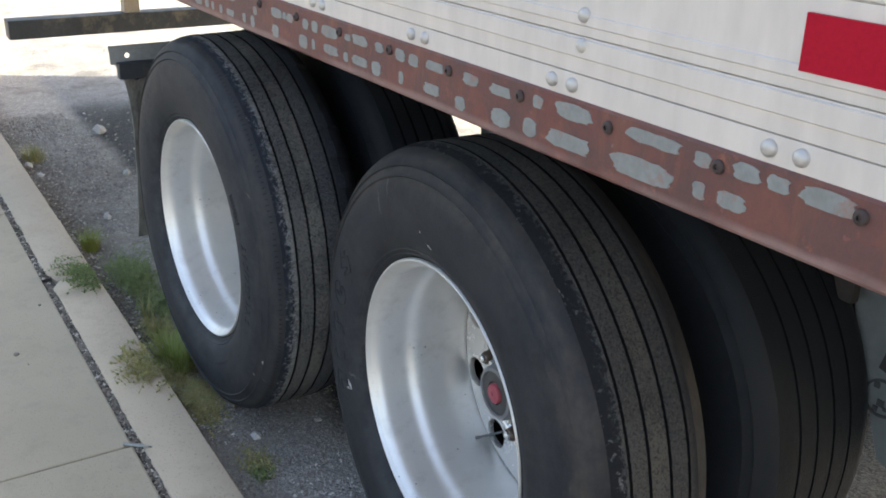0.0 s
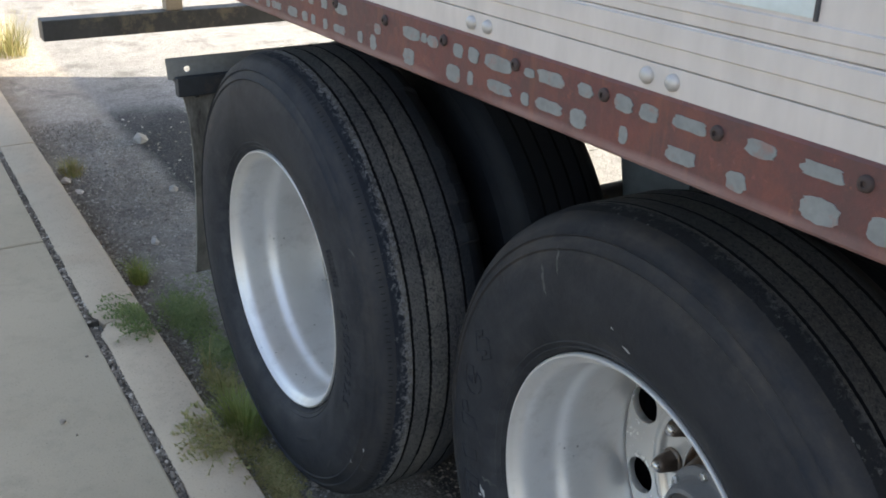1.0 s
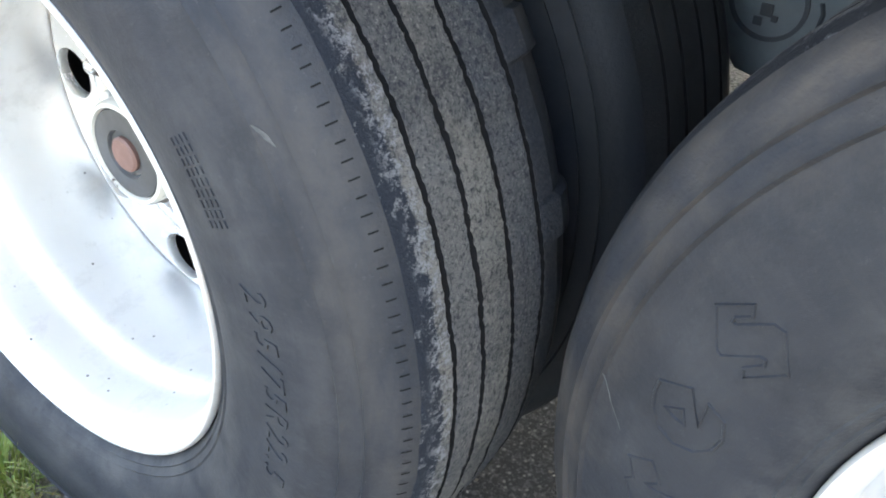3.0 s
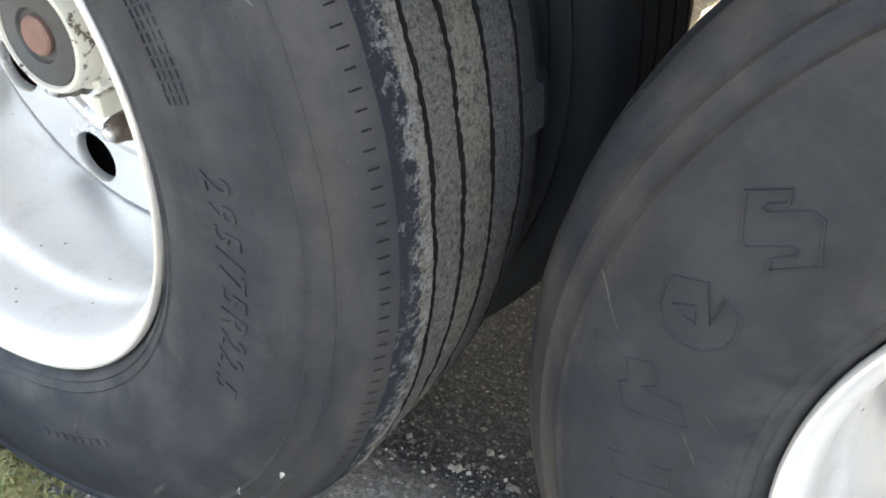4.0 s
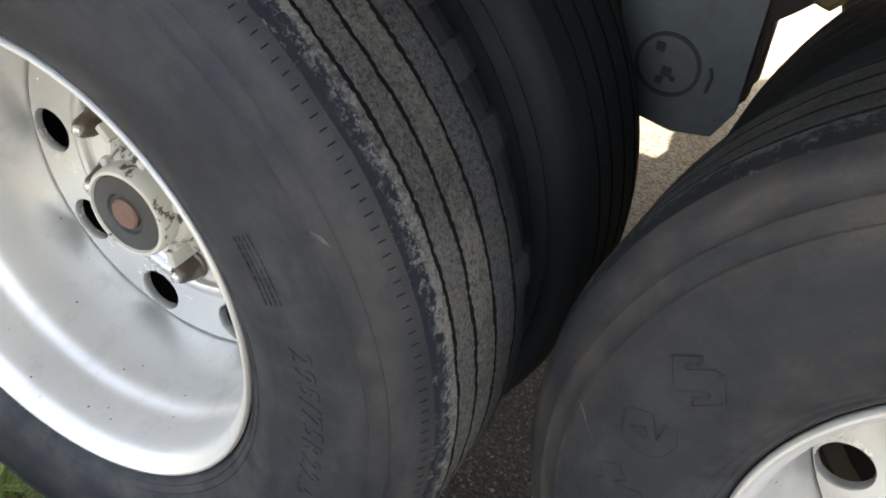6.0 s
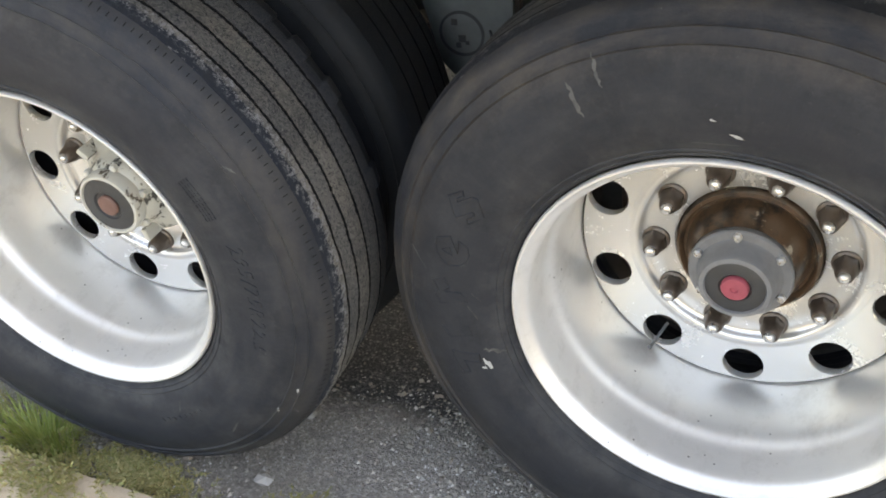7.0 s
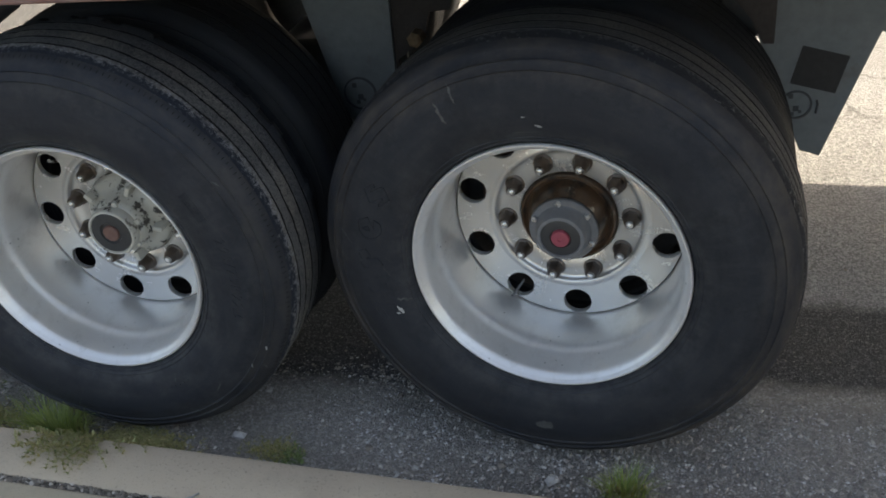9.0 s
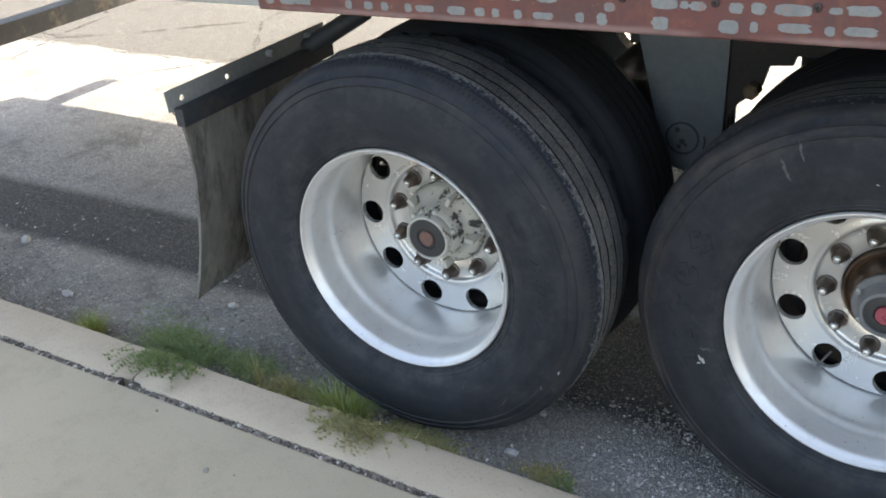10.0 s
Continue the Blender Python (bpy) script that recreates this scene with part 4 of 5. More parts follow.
# flaked primer patches: x, height on the rail, width, tall
PATCHES = [(0.493, 0.030, 0.018, 0.02), (0.537, 0.029, 0.02, 0.026), (0.552, 0.052, 0.022, 0.018), (0.655, 0.063, 0.052, 0.02), (0.691, 0.063, 0.016, 0.015), (0.715, 0.062, 0.03, 0.018),
           (0.648, 0.028, 0.032, 0.026), (0.781, 0.062, 0.026, 0.02), (0.819, 0.063, 0.026, 0.022), (0.875, 0.063, 0.062, 0.022), (0.770, 0.029, 0.036, 0.026), (0.813, 0.031, 0.014, 0.02),
           (0.880, 0.033, 0.058, 0.018), (0.943, 0.065, 0.022, 0.012), (0.985, 0.067, 0.052, 0.024), (0.937, 0.031, 0.017, 0.017), (0.984, 0.033, 0.05, 0.022)]
PATCHES += [(1.05, 0.067, 0.028, 0.017), (1.04, 0.032, 0.03, 0.024), (1.115, 0.067, 0.03, 0.02), (1.155, 0.066, 0.03, 0.02), (1.118, 0.033, 0.014, 0.022), (1.214, 0.068, 0.05, 0.02), (1.206, 0.033, 0.045, 0.023),
            (1.282, 0.029, 0.026, 0.022), (1.307, 0.068, 0.04, 0.018), (1.377, 0.067, 0.05, 0.02), (1.380, 0.031, 0.045, 0.026), (1.443, 0.033, 0.03, 0.026), (1.457, 0.07, 0.022, 0.018)]
PATCHES += [(1.526, 0.072, 0.07, 0.022), (1.520, 0.034, 0.085, 0.03), (1.664, 0.073, 0.085, 0.022), (1.648, 0.035, 0.105, 0.028), (1.736, 0.071, 0.024, 0.018), (1.736, 0.037, 0.02, 0.02), (1.794, 0.073, 0.036, 0.02),
            (1.780, 0.038, 0.04, 0.02), (1.834, 0.073, 0.03, 0.018), (1.892, 0.073, 0.066, 0.022)]
rng = random.Random(11)
x = -0.25
while x < 0.47:
    for h in (0.029, 0.063):
        if rng.random() < 0.8:
            PATCHES.append((x + rng.uniform(-0.012, 0.012), h, rng.choice((0.018, 0.024, 0.045)), 0.019))
    x += 0.052
x = 2.0
while x < 2.8:
    for h in (0.036, 0.072):
        if rng.random() < 0.8:
            PATCHES.append((x, h, rng.uniform(0.03, 0.08), 0.02))
    x += 0.085
bm = bmesh.new()
for k, (x, h, w, tall) in enumerate(PATCHES):
    x, h, w = x + 0.007, h - 0.0015, 0.93 * w
    vs = []
    m = 40
    for i in range(m):
        a = math.tau * i / m
        ex = abs(math.cos(a)) ** 0.62 * math.copysign(1, math.cos(a))
        ez = abs(math.sin(a)) ** 0.62 * math.copysign(1, math.sin(a))
        j = 0.98 + 0.26 * noise.noise(Vector((2.1 * math.cos(a) + 7.3 * k, 2.1 * math.sin(a), 0))) + 0.16 * noise.noise(Vector((5 * math.cos(a) + 3.1 * k, 5 * math.sin(a), 5)))
        waist = 0.72 + 0.28 * ex * ex if w > 0.04 and k % 3 else 1.0
        drip = waist * (1 + 0.16 * noise.noise(Vector(((x + ex * w / 2) * 110, 3.3 * k, 1 + ez))))
        vs.append((x + ex * w / 2 * j, h - 0.004 + ez * tall / 2 * (0.9 + 0.2 * (1 - j)) * drip))
    top = [bm.verts.new((px, RAIL_Y - 0.0010, pz)) for px, pz in vs]
    low = [bm.verts.new((x + (px - x) * 1.03, RAIL_Y - 0.0001, pz)) for px, pz in vs]
    mid = bm.verts.new((x, RAIL_Y - 0.0010, h - 0.004))
    for i in range(m):
        q = (i + 1) % m
        bm.faces.new((mid, top[i], top[q]))
        bm.faces.new((top[i], low[i], low[q], top[q]))
bmesh.ops.recalc_face_normals(bm, faces=bm.faces[:])
tagged(part("paint_patch", bm, PRIMER, rail, "pale blue-grey primer patches"), kind="stuff")

# side wall: ribbed sheet above the rail
Y = RAIL_Y + 0.003
ribs = [(Y, 0.082)]


def groove(z, step_out=0.0):
    """A narrow rolled groove across the sheet at height z."""
    return [(Y, z), (Y + 0.004, z + 0.0005), (Y + 0.004, z + 0.0016), (Y - step_out, z + 0.0023)]


def ledge(z, out, rise):
    """A shallow fold standing proud of the sheet."""
    return [(Y, z), (Y - out, z + 0.002), (Y - out, z + rise), (Y, z + rise + 0.0015)]


ribs += groove(0.1125) + ledge(0.1325, 0.003, 0.022) + groove(0.1575) + ledge(0.1700, 0.0025, 0.013)
z = 0.1745
while z < 2.7:
    ribs += groove(z + 0.072) + ledge(z + 0.0865, 0.001, 0.012)
    z += 0.092
ribs += [(Y, 2.82), (Y + 0.05, 2.82), (Y + 0.05, 0.082)]
wall = part("side_wall", extrude_x(bmesh.new(), ribs, REAR, FRONT, 1), PANEL, trailer, "off-white ribbed aluminium side wall", False, tilt)
for k in range(-4, 5):
    for dx in (-0.019, 0.019):
        place("rivet", shared("rivet", rivet_mesh), RIVET, wall, "", True, Matrix.Translation((1.505 + 0.3355 * k + dx, Y, 0.0985)))
for x in (1.537, 0.197, -1.143):
    for h in (0.148, 0.183, 0.33, 0.40):
        place("rivet", shared("rivet", rivet_mesh), RIVET, wall, "", True, Matrix.Translation((x, Y, h)))

# reflective tape and placard on the wall
part("tape_strip", solid(1.842, 2.14, Y - 0.0040, Y + 0.0004, 0.1785, 0.2315, bevel=0.0004), TAPE, wall, "red reflective tape")
part("tape_strip", solid(0.83, 1.148, Y - 0.0012, Y + 0.0004, 0.1855, 0.2355, bevel=0.0004), TAPE, wall, "red reflective tape")
placard = part("placard", solid(1.156, 1.346, Y - 0.0016, Y + 0.0004, 0.188, 0.30, bevel=0.0006), TAPE_WHITE, wall, "pale plastic placard")
for k in range(5):
    part("print_bar", solid(1.235 + 0.013 * k, 1.244 + 0.013 * k, Y - 0.0021, Y - 0.0014, 0.213, 0.2165), INK, wall)
part("edge_trim", solid(1.3465, 1.3505, Y - 0.003, Y + 0.0004, 0.186, 0.30, bevel=0.0006), BLACK, wall, "dark placard edge")

# rest of the box: far wall, roof, ends, floor with cross members
box_parts = [("far_wall", (REAR, FRONT, FAR_Y - 0.04, FAR_Y, 0.0, 2.82), PANEL), ("front_wall", (FRONT - 0.05, FRONT - 0.001, 0.012, FAR_Y - 0.042, 0.09, 2.80), PANEL),
             ("rear_door", (REAR, REAR + 0.05, 0.012, FAR_Y - 0.042, 0.09, 2.80), PANEL), ("roof", (REAR, FRONT, -0.04, FAR_Y, 2.822, 2.86), PANEL), ("floor_deck", (REAR + 0.052, FRONT - 0.052, 0.02, FAR_Y - 0.045, 0.09, 0.13), TIMBER)]
for name, size, mt in box_parts:
    part(name, solid(*size, bevel=0.004), mt, trailer, "", False, tilt)
for k in range(30):
    x = REAR + 0.25 + 0.405 * k
    bm = extrude_x(bmesh.new(), [(-0.025, 0.0), (0.025, 0.0), (0.025, 0.006), (0.004, 0.008), (0.004, 0.082), (0.025, 0.084), (0.025, 0.089), (-0.025, 0.089), (-0.025, 0.084), (-0.004, 0.082), (-0.004, 0.008), (-0.025, 0.006)], 0.02, FAR_Y - 0.05)
    part("cross_member", bm, BLACK, trailer, "", False, tilt @ Matrix.Translation((x, 0, 0)) @ Matrix.Rotation(math.pi / 2, 4, "Z"))

# slider rails, hangers, axles and springs
for y in (0.66, 1.74):
    part("slider_rail", solid(-1.1, 2.6, y - 0.035, y + 0.035, -0.16, -0.001, bevel=0.006), BLACK, trailer, "black steel chassis rail", False, tilt)
for c in (WHEEL_A, WHEEL_B):
    part("axle", tube([(c.x, 0.28, c.z), (c.x, 2.2, c.z)], 0.064, 24), BLACK, trailer, "dark steel axle beam", True)
    bm, _ = revolve([(0.10, 0.03), (0.205, 0.03), (0.21, 0.04), (0.21, 0.24), (0.20, 0.25), (0.08, 0.26)], 48)
    part("brake_drum", bm, RUST, trailer, "rusty brake drum", True, Matrix.Translation((c.x, c.y + 0.30, c.z)))
    for y in (0.69, 1.78):
        for k in range(4):
            half = 0.42 - 0.08 * k
            pts = [(c.x - half + 2 * half * i / 8, y, c.z + 0.10 + 0.016 * k + 0.07 * ((i - 4) / 4 * half / 0.5) ** 2) for i in range(9)]
            bm = bmesh.new()
            rows = [[bm.verts.new((px, y + dy, pz + dz)) for dy, dz in ((-0.04, 0), (0.04, 0), (0.04, 0.013), (-0.04, 0.013))] for px, _, pz in pts]
            for a, b in zip(rows, rows[1:]):
                for i in range(4):
                    bm.faces.new((a[i], a[(i + 1) % 4], b[(i + 1) % 4], b[i]))
            bm.faces.new(rows[0])
            bm.faces.new(rows[-1])
            part("spring_leaf", bm, DARK_RUST, trailer, "dark rusty leaf spring", False)
        part("spring_seat", solid(c.x - 0.06, c.x + 0.06, y - 0.055, y + 0.055, c.z + 0.05, c.z + 0.185, bevel=0.008), BLACK, trailer, "black spring clamp")
        part("brake_chamber", tube([(c.x + 0.20, y + 0.22, c.z + 0.12), (c.x + 0.36, y + 0.22, c.z + 0.12)], 0.08, 24), BLACK, trailer, "dark brake chamber", True)


def hanger(outline, y, holes, mark, label):
    """A pressed steel spring hanger with a stamped round mark."""
    h = part("spring_hanger", plate(outline, 0.012, holes), STEEL, trailer, label, False, Matrix.Translation((0, y, 0)))
    for back in (0.115, 1.10, 1.215):
        part("spring_hanger", plate(outline, 0.012, holes), STEEL, trailer, label, False, Matrix.Translation((0, y + back, 0)))
    cx, cz, r = mark
    bm, _ = revolve([(r, 0.0), (r, -0.0025), (r - 0.005, -0.0025), (r - 0.005, 0.0)], 40, closed=True)
    part("stamped_ring", bm, BLACK, h, "dark stamped ring", True, Matrix.Translation((cx, -0.0005, cz)))
    for dx, dz, s in ((-0.014, 0.022, 0.012), (0.000, -0.010, 0.014), (-0.008, -0.024, 0.010), (0.010, -0.018, 0.007)):
        part("stamped_mark", solid(cx + dx - s / 2, cx + dx + s / 2, -0.003, 0.0, cz + dz - s / 2, cz + dz + s / 2, bevel=0.001), BLACK, h)
    bm = tube([(cx + r * 1.25, -0.001, cz - 0.022), (cx + r * 1.33, -0.001, cz), (cx + r * 1.25, -0.001, cz + 0.012)], 0.0028, 6)
    part("stamped_dash", bm, BLACK, h)
    return h


HY = 0.63
mid_hanger = hanger([(0.355, 1.12), (0.375, 0.93), (0.425, 0.72), (0.452, 0.615), (0.475, 0.590), (0.52, 0.582), (0.575, 0.592), (0.598, 0.635), (0.602, 0.80), (0.605, 0.92), (0.607, 1.12)], HY, [], (0.498, 0.675, 0.045),
                    "grey steel spring hanger with a stamped round mark")
front_hanger = hanger([(1.508, 1.14), (1.505, 0.905), (1.481, 0.798), (1.499, 0.746), (1.597, 0.505), (1.645, 0.491), (1.750, 0.808), (1.860, 0.780), (1.887, 0.848), (1.872, 1.14)], HY + 0.07, [(1.852, 0.802, 0.006)], (1.580, 0.626, 0.037),
                      "grey steel front spring hanger with a dark sticker")
part("sticker", plate([(1.583, 0.775), (1.689, 0.749), (1.665, 0.656), (1.561, 0.681)], 0.001), STICKER, front_hanger, "dark square sticker", False, Matrix.Translation((0, -0.0015, 0)))
# Plate beside the mid hanger; the forward run is added to block light.
part("hanger_gusset", plate([(0.585, 0.63), (0.604, 0.65), (0.609, 0.76), (0.638, 0.785), (0.685, 0.83), (0.700, 0.885), (0.755, 0.890), (0.762, 0.914), (1.40, 0.93), (1.46, 0.86), (1.49, 0.80), (1.515, 0.80), (1.515, 1.12), (0.585, 1.12)], 0.02), DARK_RUST, trailer,
     "dark rusty gusset beside the hanger, with an added forward run that blocks light", False, Matrix.Translation((0, HY + 0.014, 0)))
for k, (x, z, s) in enumerate(((1.668, 0.900, 0.020), (1.70, 0.893, 0.013), (1.735, 0.905, 0.018), (1.775, 0.887, 0.014), (1.805, 0.897, 0.022))):
    part("stamped_mark", solid(x - s / 2, x + s / 2, -0.002, 0.0, z - s / 3, z + s / 3, bevel=0.0008), STICKER, front_hanger)
TAN_RUST = worn("tan_rust", (0.21, 0.138, 0.075), (0.12, 0.078, 0.045), 0.75, 0.1, 30.0, 120.0, 0.4)
part("spring_bolt", tube([(0.668, 0.60, 0.826), (0.668, 0.606, 0.826), (0.668, 0.607, 0.826), (0.668, 0.65, 0.826)], [0.012, 0.020, 0.020, 0.020], 6), TAN_RUST, trailer, "tan rusty bolt head beside the hanger")
# Added dark box, no known part; blocks light left of the front hanger.
part("gap_blocker", solid(1.395, 1.52, HY + 0.09, HY + 0.13, 0.79, 1.12, bevel=0.004), BLACK, trailer, "added dark block behind the front hanger that closes a bright gap")
part("rear_hanger", plate([(-0.62, 1.11), (-0.61, 1.03), (-0.55, 1.00), (-0.46, 1.02), (-0.42, 1.11)], 0.012), BLACK, trailer, "dark steel rear hanger", False, Matrix.Translation((0, HY, 0)))
# rear under-ride guard
guard = part("rear_guard", solid(REAR + 0.0, REAR + 0.10, 0.10, 2.38, 0.442, 0.540, bevel=0.006), GUARD, trailer, "dark scuffed steel rear bumper bar")
for y in (0.70, 1.72):
    part("guard_post", solid(REAR + 0.015, REAR + 0.085, y, y + 0.085, 0.541, 1.10, bevel=0.006), KERB, guard, "weathered tan steel post")

# mud flap with its angle iron
FX = -0.655
bm = plate([(-0.022, 0.0), (0.66, 0.0), (0.66, 0.058), (-0.026, 0.058)], 0.004, [(0.03 + 0.179 * k, 0.026, 0.0085) for k in range(2)])
angle = part("flap_bracket", bm, GALVANISED, trailer, "galvanised angle iron with bolt holes", False, Matrix.Translation((FX, 0, 0.828)) @ Matrix.Rotation(math.pi / 2, 4, "Z"))
part("bracket_edge", solid(FX + 0.0, FX + 0.03, -0.006, 0.66, 0.786, 0.836, bevel=0.003), BLACK, trailer, "black clamping strip")
part("bracket_arm", tube([(FX, 0.56, 0.83), (FX + 0.16, 0.66, 0.93), (FX + 0.22, 0.70, 1.03)], 0.030, 12), BLACK, trailer, "black bracket arm", True)
for k in (2, 3):
    bm, _ = revolve([(0.011, 0.004), (0.011, -0.020), (0.008, -0.023), (0.0003, -0.023)], 12)
    part("bracket_stud", bm, GALVANISED, angle, "grey stud through the angle iron", True, Matrix.Translation((0.03 + 0.179 * k, 0, 0.040)))
for k in range(3):
    bm, _ = revolve([(0.009, 0), (0.009, -0.007), (0.006, -0.009), (0.0003, -0.009)], 6)
    part("bracket_bolt", bm, BLACK, angle, "dark bolt head", False, Matrix.Translation((0.03 + 0.18 * k + 0.02, -0.001, -0.045)))
bm = bmesh.new()
rows = []
for i in range(25):
    f = i / 24
    z = 0.83 - 0.63 * f
    x = FX + 0.004 - 0.11 * f ** 2.2
    row = []
    for j in range(19):
        g = j / 18
        wave = 0.010 * math.sin(6.0 * g + 1.0) * f - 0.02 * f * (1 - g)
        edge = -0.012 + 0.040 * (1 - math.exp(-f / 0.09)) + 0.018 * f
        row.append(bm.verts.new((x + wave, edge + 0.62 * g, z + 0.012 * math.sin(5 * g) * f)))
    rows.append(row)
for a, b in zip(rows, rows[1:]):
    for j in range(18):
        bm.faces.new((a[j], a[j + 1], b[j + 1], b[j]))
ext = bmesh.ops.extrude_face_region(bm, geom=bm.faces[:])["geom"]
bmesh.ops.translate(bm, vec=(-0.009, 0, 0), verts=[g for g in ext if isinstance(g, bmesh.types.BMVert)])
part("mud_flap", bm, FLAP, trailer, "dusty grey rubber mud flap, curled at the bottom", True)

GRIT = worn("joint_grit", (0.17, 0.155, 0.135), (0.07, 0.065, 0.058), 0.9, 0.0, 30.0, 150.0, 0.8)

# ---- ground, kerb and sidewalk ----
bm = bmesh.new()
xs = [-400, -60, -12] + [-5 + 0.1 * i for i in range(101)] + [12, 60, 400]
ys = [-400, -60, -6] + [-0.3 + 0.1 * i for i in range(41)] + [8, 60, 400]
grid = [[bm.verts.new((x, y, 0.010 * noise.noise(Vector((1.3 * x, 1.3 * y, 0))) * (1 if abs(x) < 6 and -0.2 < y < 4 else 0) - 0.002)) for y in ys] for x in xs]
for a, b in zip(grid, grid[1:]):
    for j in range(len(ys) - 1):
        bm.faces.new((a[j], b[j], b[j + 1], a[j + 1]))
ground = part("ground", bm, GROUND, None, "grey gravelly asphalt with a tarred strip and a pale sunlit lane", True)
tagged(ground, category="ground", kind="structure")

ALONG = Matrix.Rotation(-0.021, 4, "Z")
pavement = empty("pavement", "grey concrete sidewalk slabs with open gritty joints", "pavement")
tagged(pavement, kind="structure")
cuts = [-14.0, -10.5, -7.2, -5.0, -3.3, -2.38, -1.46, 0.30, 2.1, 3.9, 5.7, 7.5, 12.0]
for k, (x0, x1) in enumerate(zip(cuts, cuts[1:])):
    bm = solid(x0 + 0.004, x1 - 0.004, -2.6, -0.2985, -0.08, 0.100 + 0.002 * (k % 2), bevel=0.006)
    part("slab", bm, SLAB, pavement, "", False, ALONG)
kerb = empty("kerb", "tan weathered concrete kerb with chipped joints", "kerb")
tagged(kerb, kind="structure")
for k, (x0, x1) in enumerate(((-14, -9), (-9, -5.2), (-5.2, -2.6), (-2.6, -0.793), (-0.793, 2.3), (2.3, 5.3), (5.3, 12))):
    bm = bmesh.new()
    n = 40 if -3 < x0 < 2 else 4
    out = [(-0.276, -0.1), (-0.276, 0.096), (-0.270, 0.101), (-0.15, 0.103), (-0.133, 0.099), (-0.127, 0.088), (-0.122, -0.1)]
    rows = []
    for s in range(n + 1):
        x = x0 + 0.004 + (x1 - x0 - 0.008) * s / n
        row = []
        for i, (y, z) in enumerate(out):
            j = noise.noise(Vector((9 * x, 3 * i, k))) * 0.0035 if 1 <= i <= 5 and n > 4 else 0
            if i in (1, 2) and n > 4:
                j *= 2.2
                # a broken corner at the joint
                j += 0.030 * max(0.0, 1 - abs(x + 0.793) / 0.035)
            row.append(bm.verts.new((x, y + j, z - abs(j) * 0.6)))
        rows.append(row)
    for a, b in zip(rows, rows[1:]):
        for i in range(len(out) - 1):
            bm.faces.new((a[i], b[i], b[i + 1], a[i + 1]))
    bm.faces.new(rows[0])
    bm.faces.new(rows[-1])
    part("kerbstone", bm, KERB, kerb, "", True, ALONG)
for x0, x1 in ((-14, -0.812), (-0.778, 12)):
    part("joint_filler", solid(x0, x1, -0.299, -0.262, -0.1, 0.090), GRIT, pavement, "dark grit in the joint", False, ALONG)


# ---- stones and weeds ----
def stone(bm, rng, x, y, z, s):
    """Adds one rough pebble to bm."""
    made = bmesh.ops.create_icosphere(bm, subdivisions=1, radius=1.0)["verts"]
    turn = Euler((rng.random() * 6, rng.random() * 6, rng.random() * 6)).to_matrix()
    sx, sy, sz = s * rng.uniform(0.7, 1.3), s * rng.uniform(0.6, 1.0), s * rng.uniform(0.4, 0.8)
    for v in made:
        p = turn @ (v.co * rng.uniform(0.8, 1.15))
        v.co = Vector((x + p.x * sx, y + p.y * sy, z + p.z * sz + sz * 0.3))


def quick_stones(name, spots, material, label):
    """Many small stones in one mesh, each a squashed octahedron."""
    rng = random.Random(3)
    verts, faces = [], []
    for x, y, z, s in spots:
        b = len(verts)
        a = rng.random() * 6.28
        c, q = math.cos(a), math.sin(a)
        e, f, h = s * rng.uniform(0.7, 1.3), s * rng.uniform(0.5, 1.0), s * rng.uniform(0.4, 0.8)
        for px, py, pz in ((e, 0, 0), (0.2 * e, f, 0.2 * h), (-e, 0.1 * f, 0), (-0.1 * e, -f, 0.1 * h), (0.25 * e, 0.1 * f, h), (0, 0, -h)):
            verts.append((x + px * c - py * q, y + px * q + py * c, z + pz + 0.2 * h))
        for i in range(4):
            j = (i + 1) % 4
            faces += [(b + i, b + j, b + 4), (b + j, b + i, b + 5)]
    me = bpy.data.meshes.new(name)
    me.from_pydata(verts, [], faces)
    ob = place(name, me, material, None, label)
    return tagged(ob, category="gravel", kind="stuff")


rng = random.Random(21)
spots, pale = [], []
for _ in range(42000):
    x, y = rng.uniform(-3.2, 2.8), -0.12 + abs(rng.gauss(0, 0.40))
    if y > 1.6 or (0.33 < y < 0.82 and rng.random() < 0.93) or (y > 0.3 and rng.random() < 0.4):
        continue
    s = min(0.0013 + rng.expovariate(560), 0.009)
    (pale if rng.random() < 0.06 else spots).append((x, y, -0.001, s))
for _ in range(16000):
    x, y = rng.uniform(-0.3, 1.9), rng.uniform(-0.12, 0.35)
    (pale if rng.random() < 0.05 else spots).append((x, y, -0.001, min(0.0014 + rng.expovariate(600), 0.009)))
for _ in range(9000):
    x, y = rng.uniform(-1.2, 2.3), -0.12 + abs(rng.gauss(0, 0.28))
    if not (0.1 < x < 0.95 and y > 0.24):
        pale.append((x, y, -0.0005, rng.uniform(0.0009, 0.0026)))
for _ in range(900):
    x, y = rng.uniform(-3.2, 1.0), -0.11 + abs(rng.gauss(0, 0.45))
    if y < 1.3:
        (pale if rng.random() < 0.3 else spots).append((x, y, 0.0, rng.uniform(0.0045, 0.0095)))
quick_stones("gravel", spots, STONE, "loose grey gravel on the asphalt")
quick_stones("pale_gravel", pale, PALE_STONE, "pale gravel chips on the asphalt")
white = []
for _ in range(1100):
    cx, cy = rng.uniform(0.0, 2.2), rng.uniform(-0.11, 0.36)
    for _ in range(rng.choice((1, 1, 2, 3, 6))):
        x, y = cx + rng.gauss(0, 0.022), max(-0.118, cy + rng.gauss(0, 0.022))
        white.append((x, y, 0.0003, min(0.0019 + rng.expovariate(1200), 0.0050)))
quick_stones("white_gravel", white, WHITE_STONE, "small white stone chips in the gravel")
grit = []
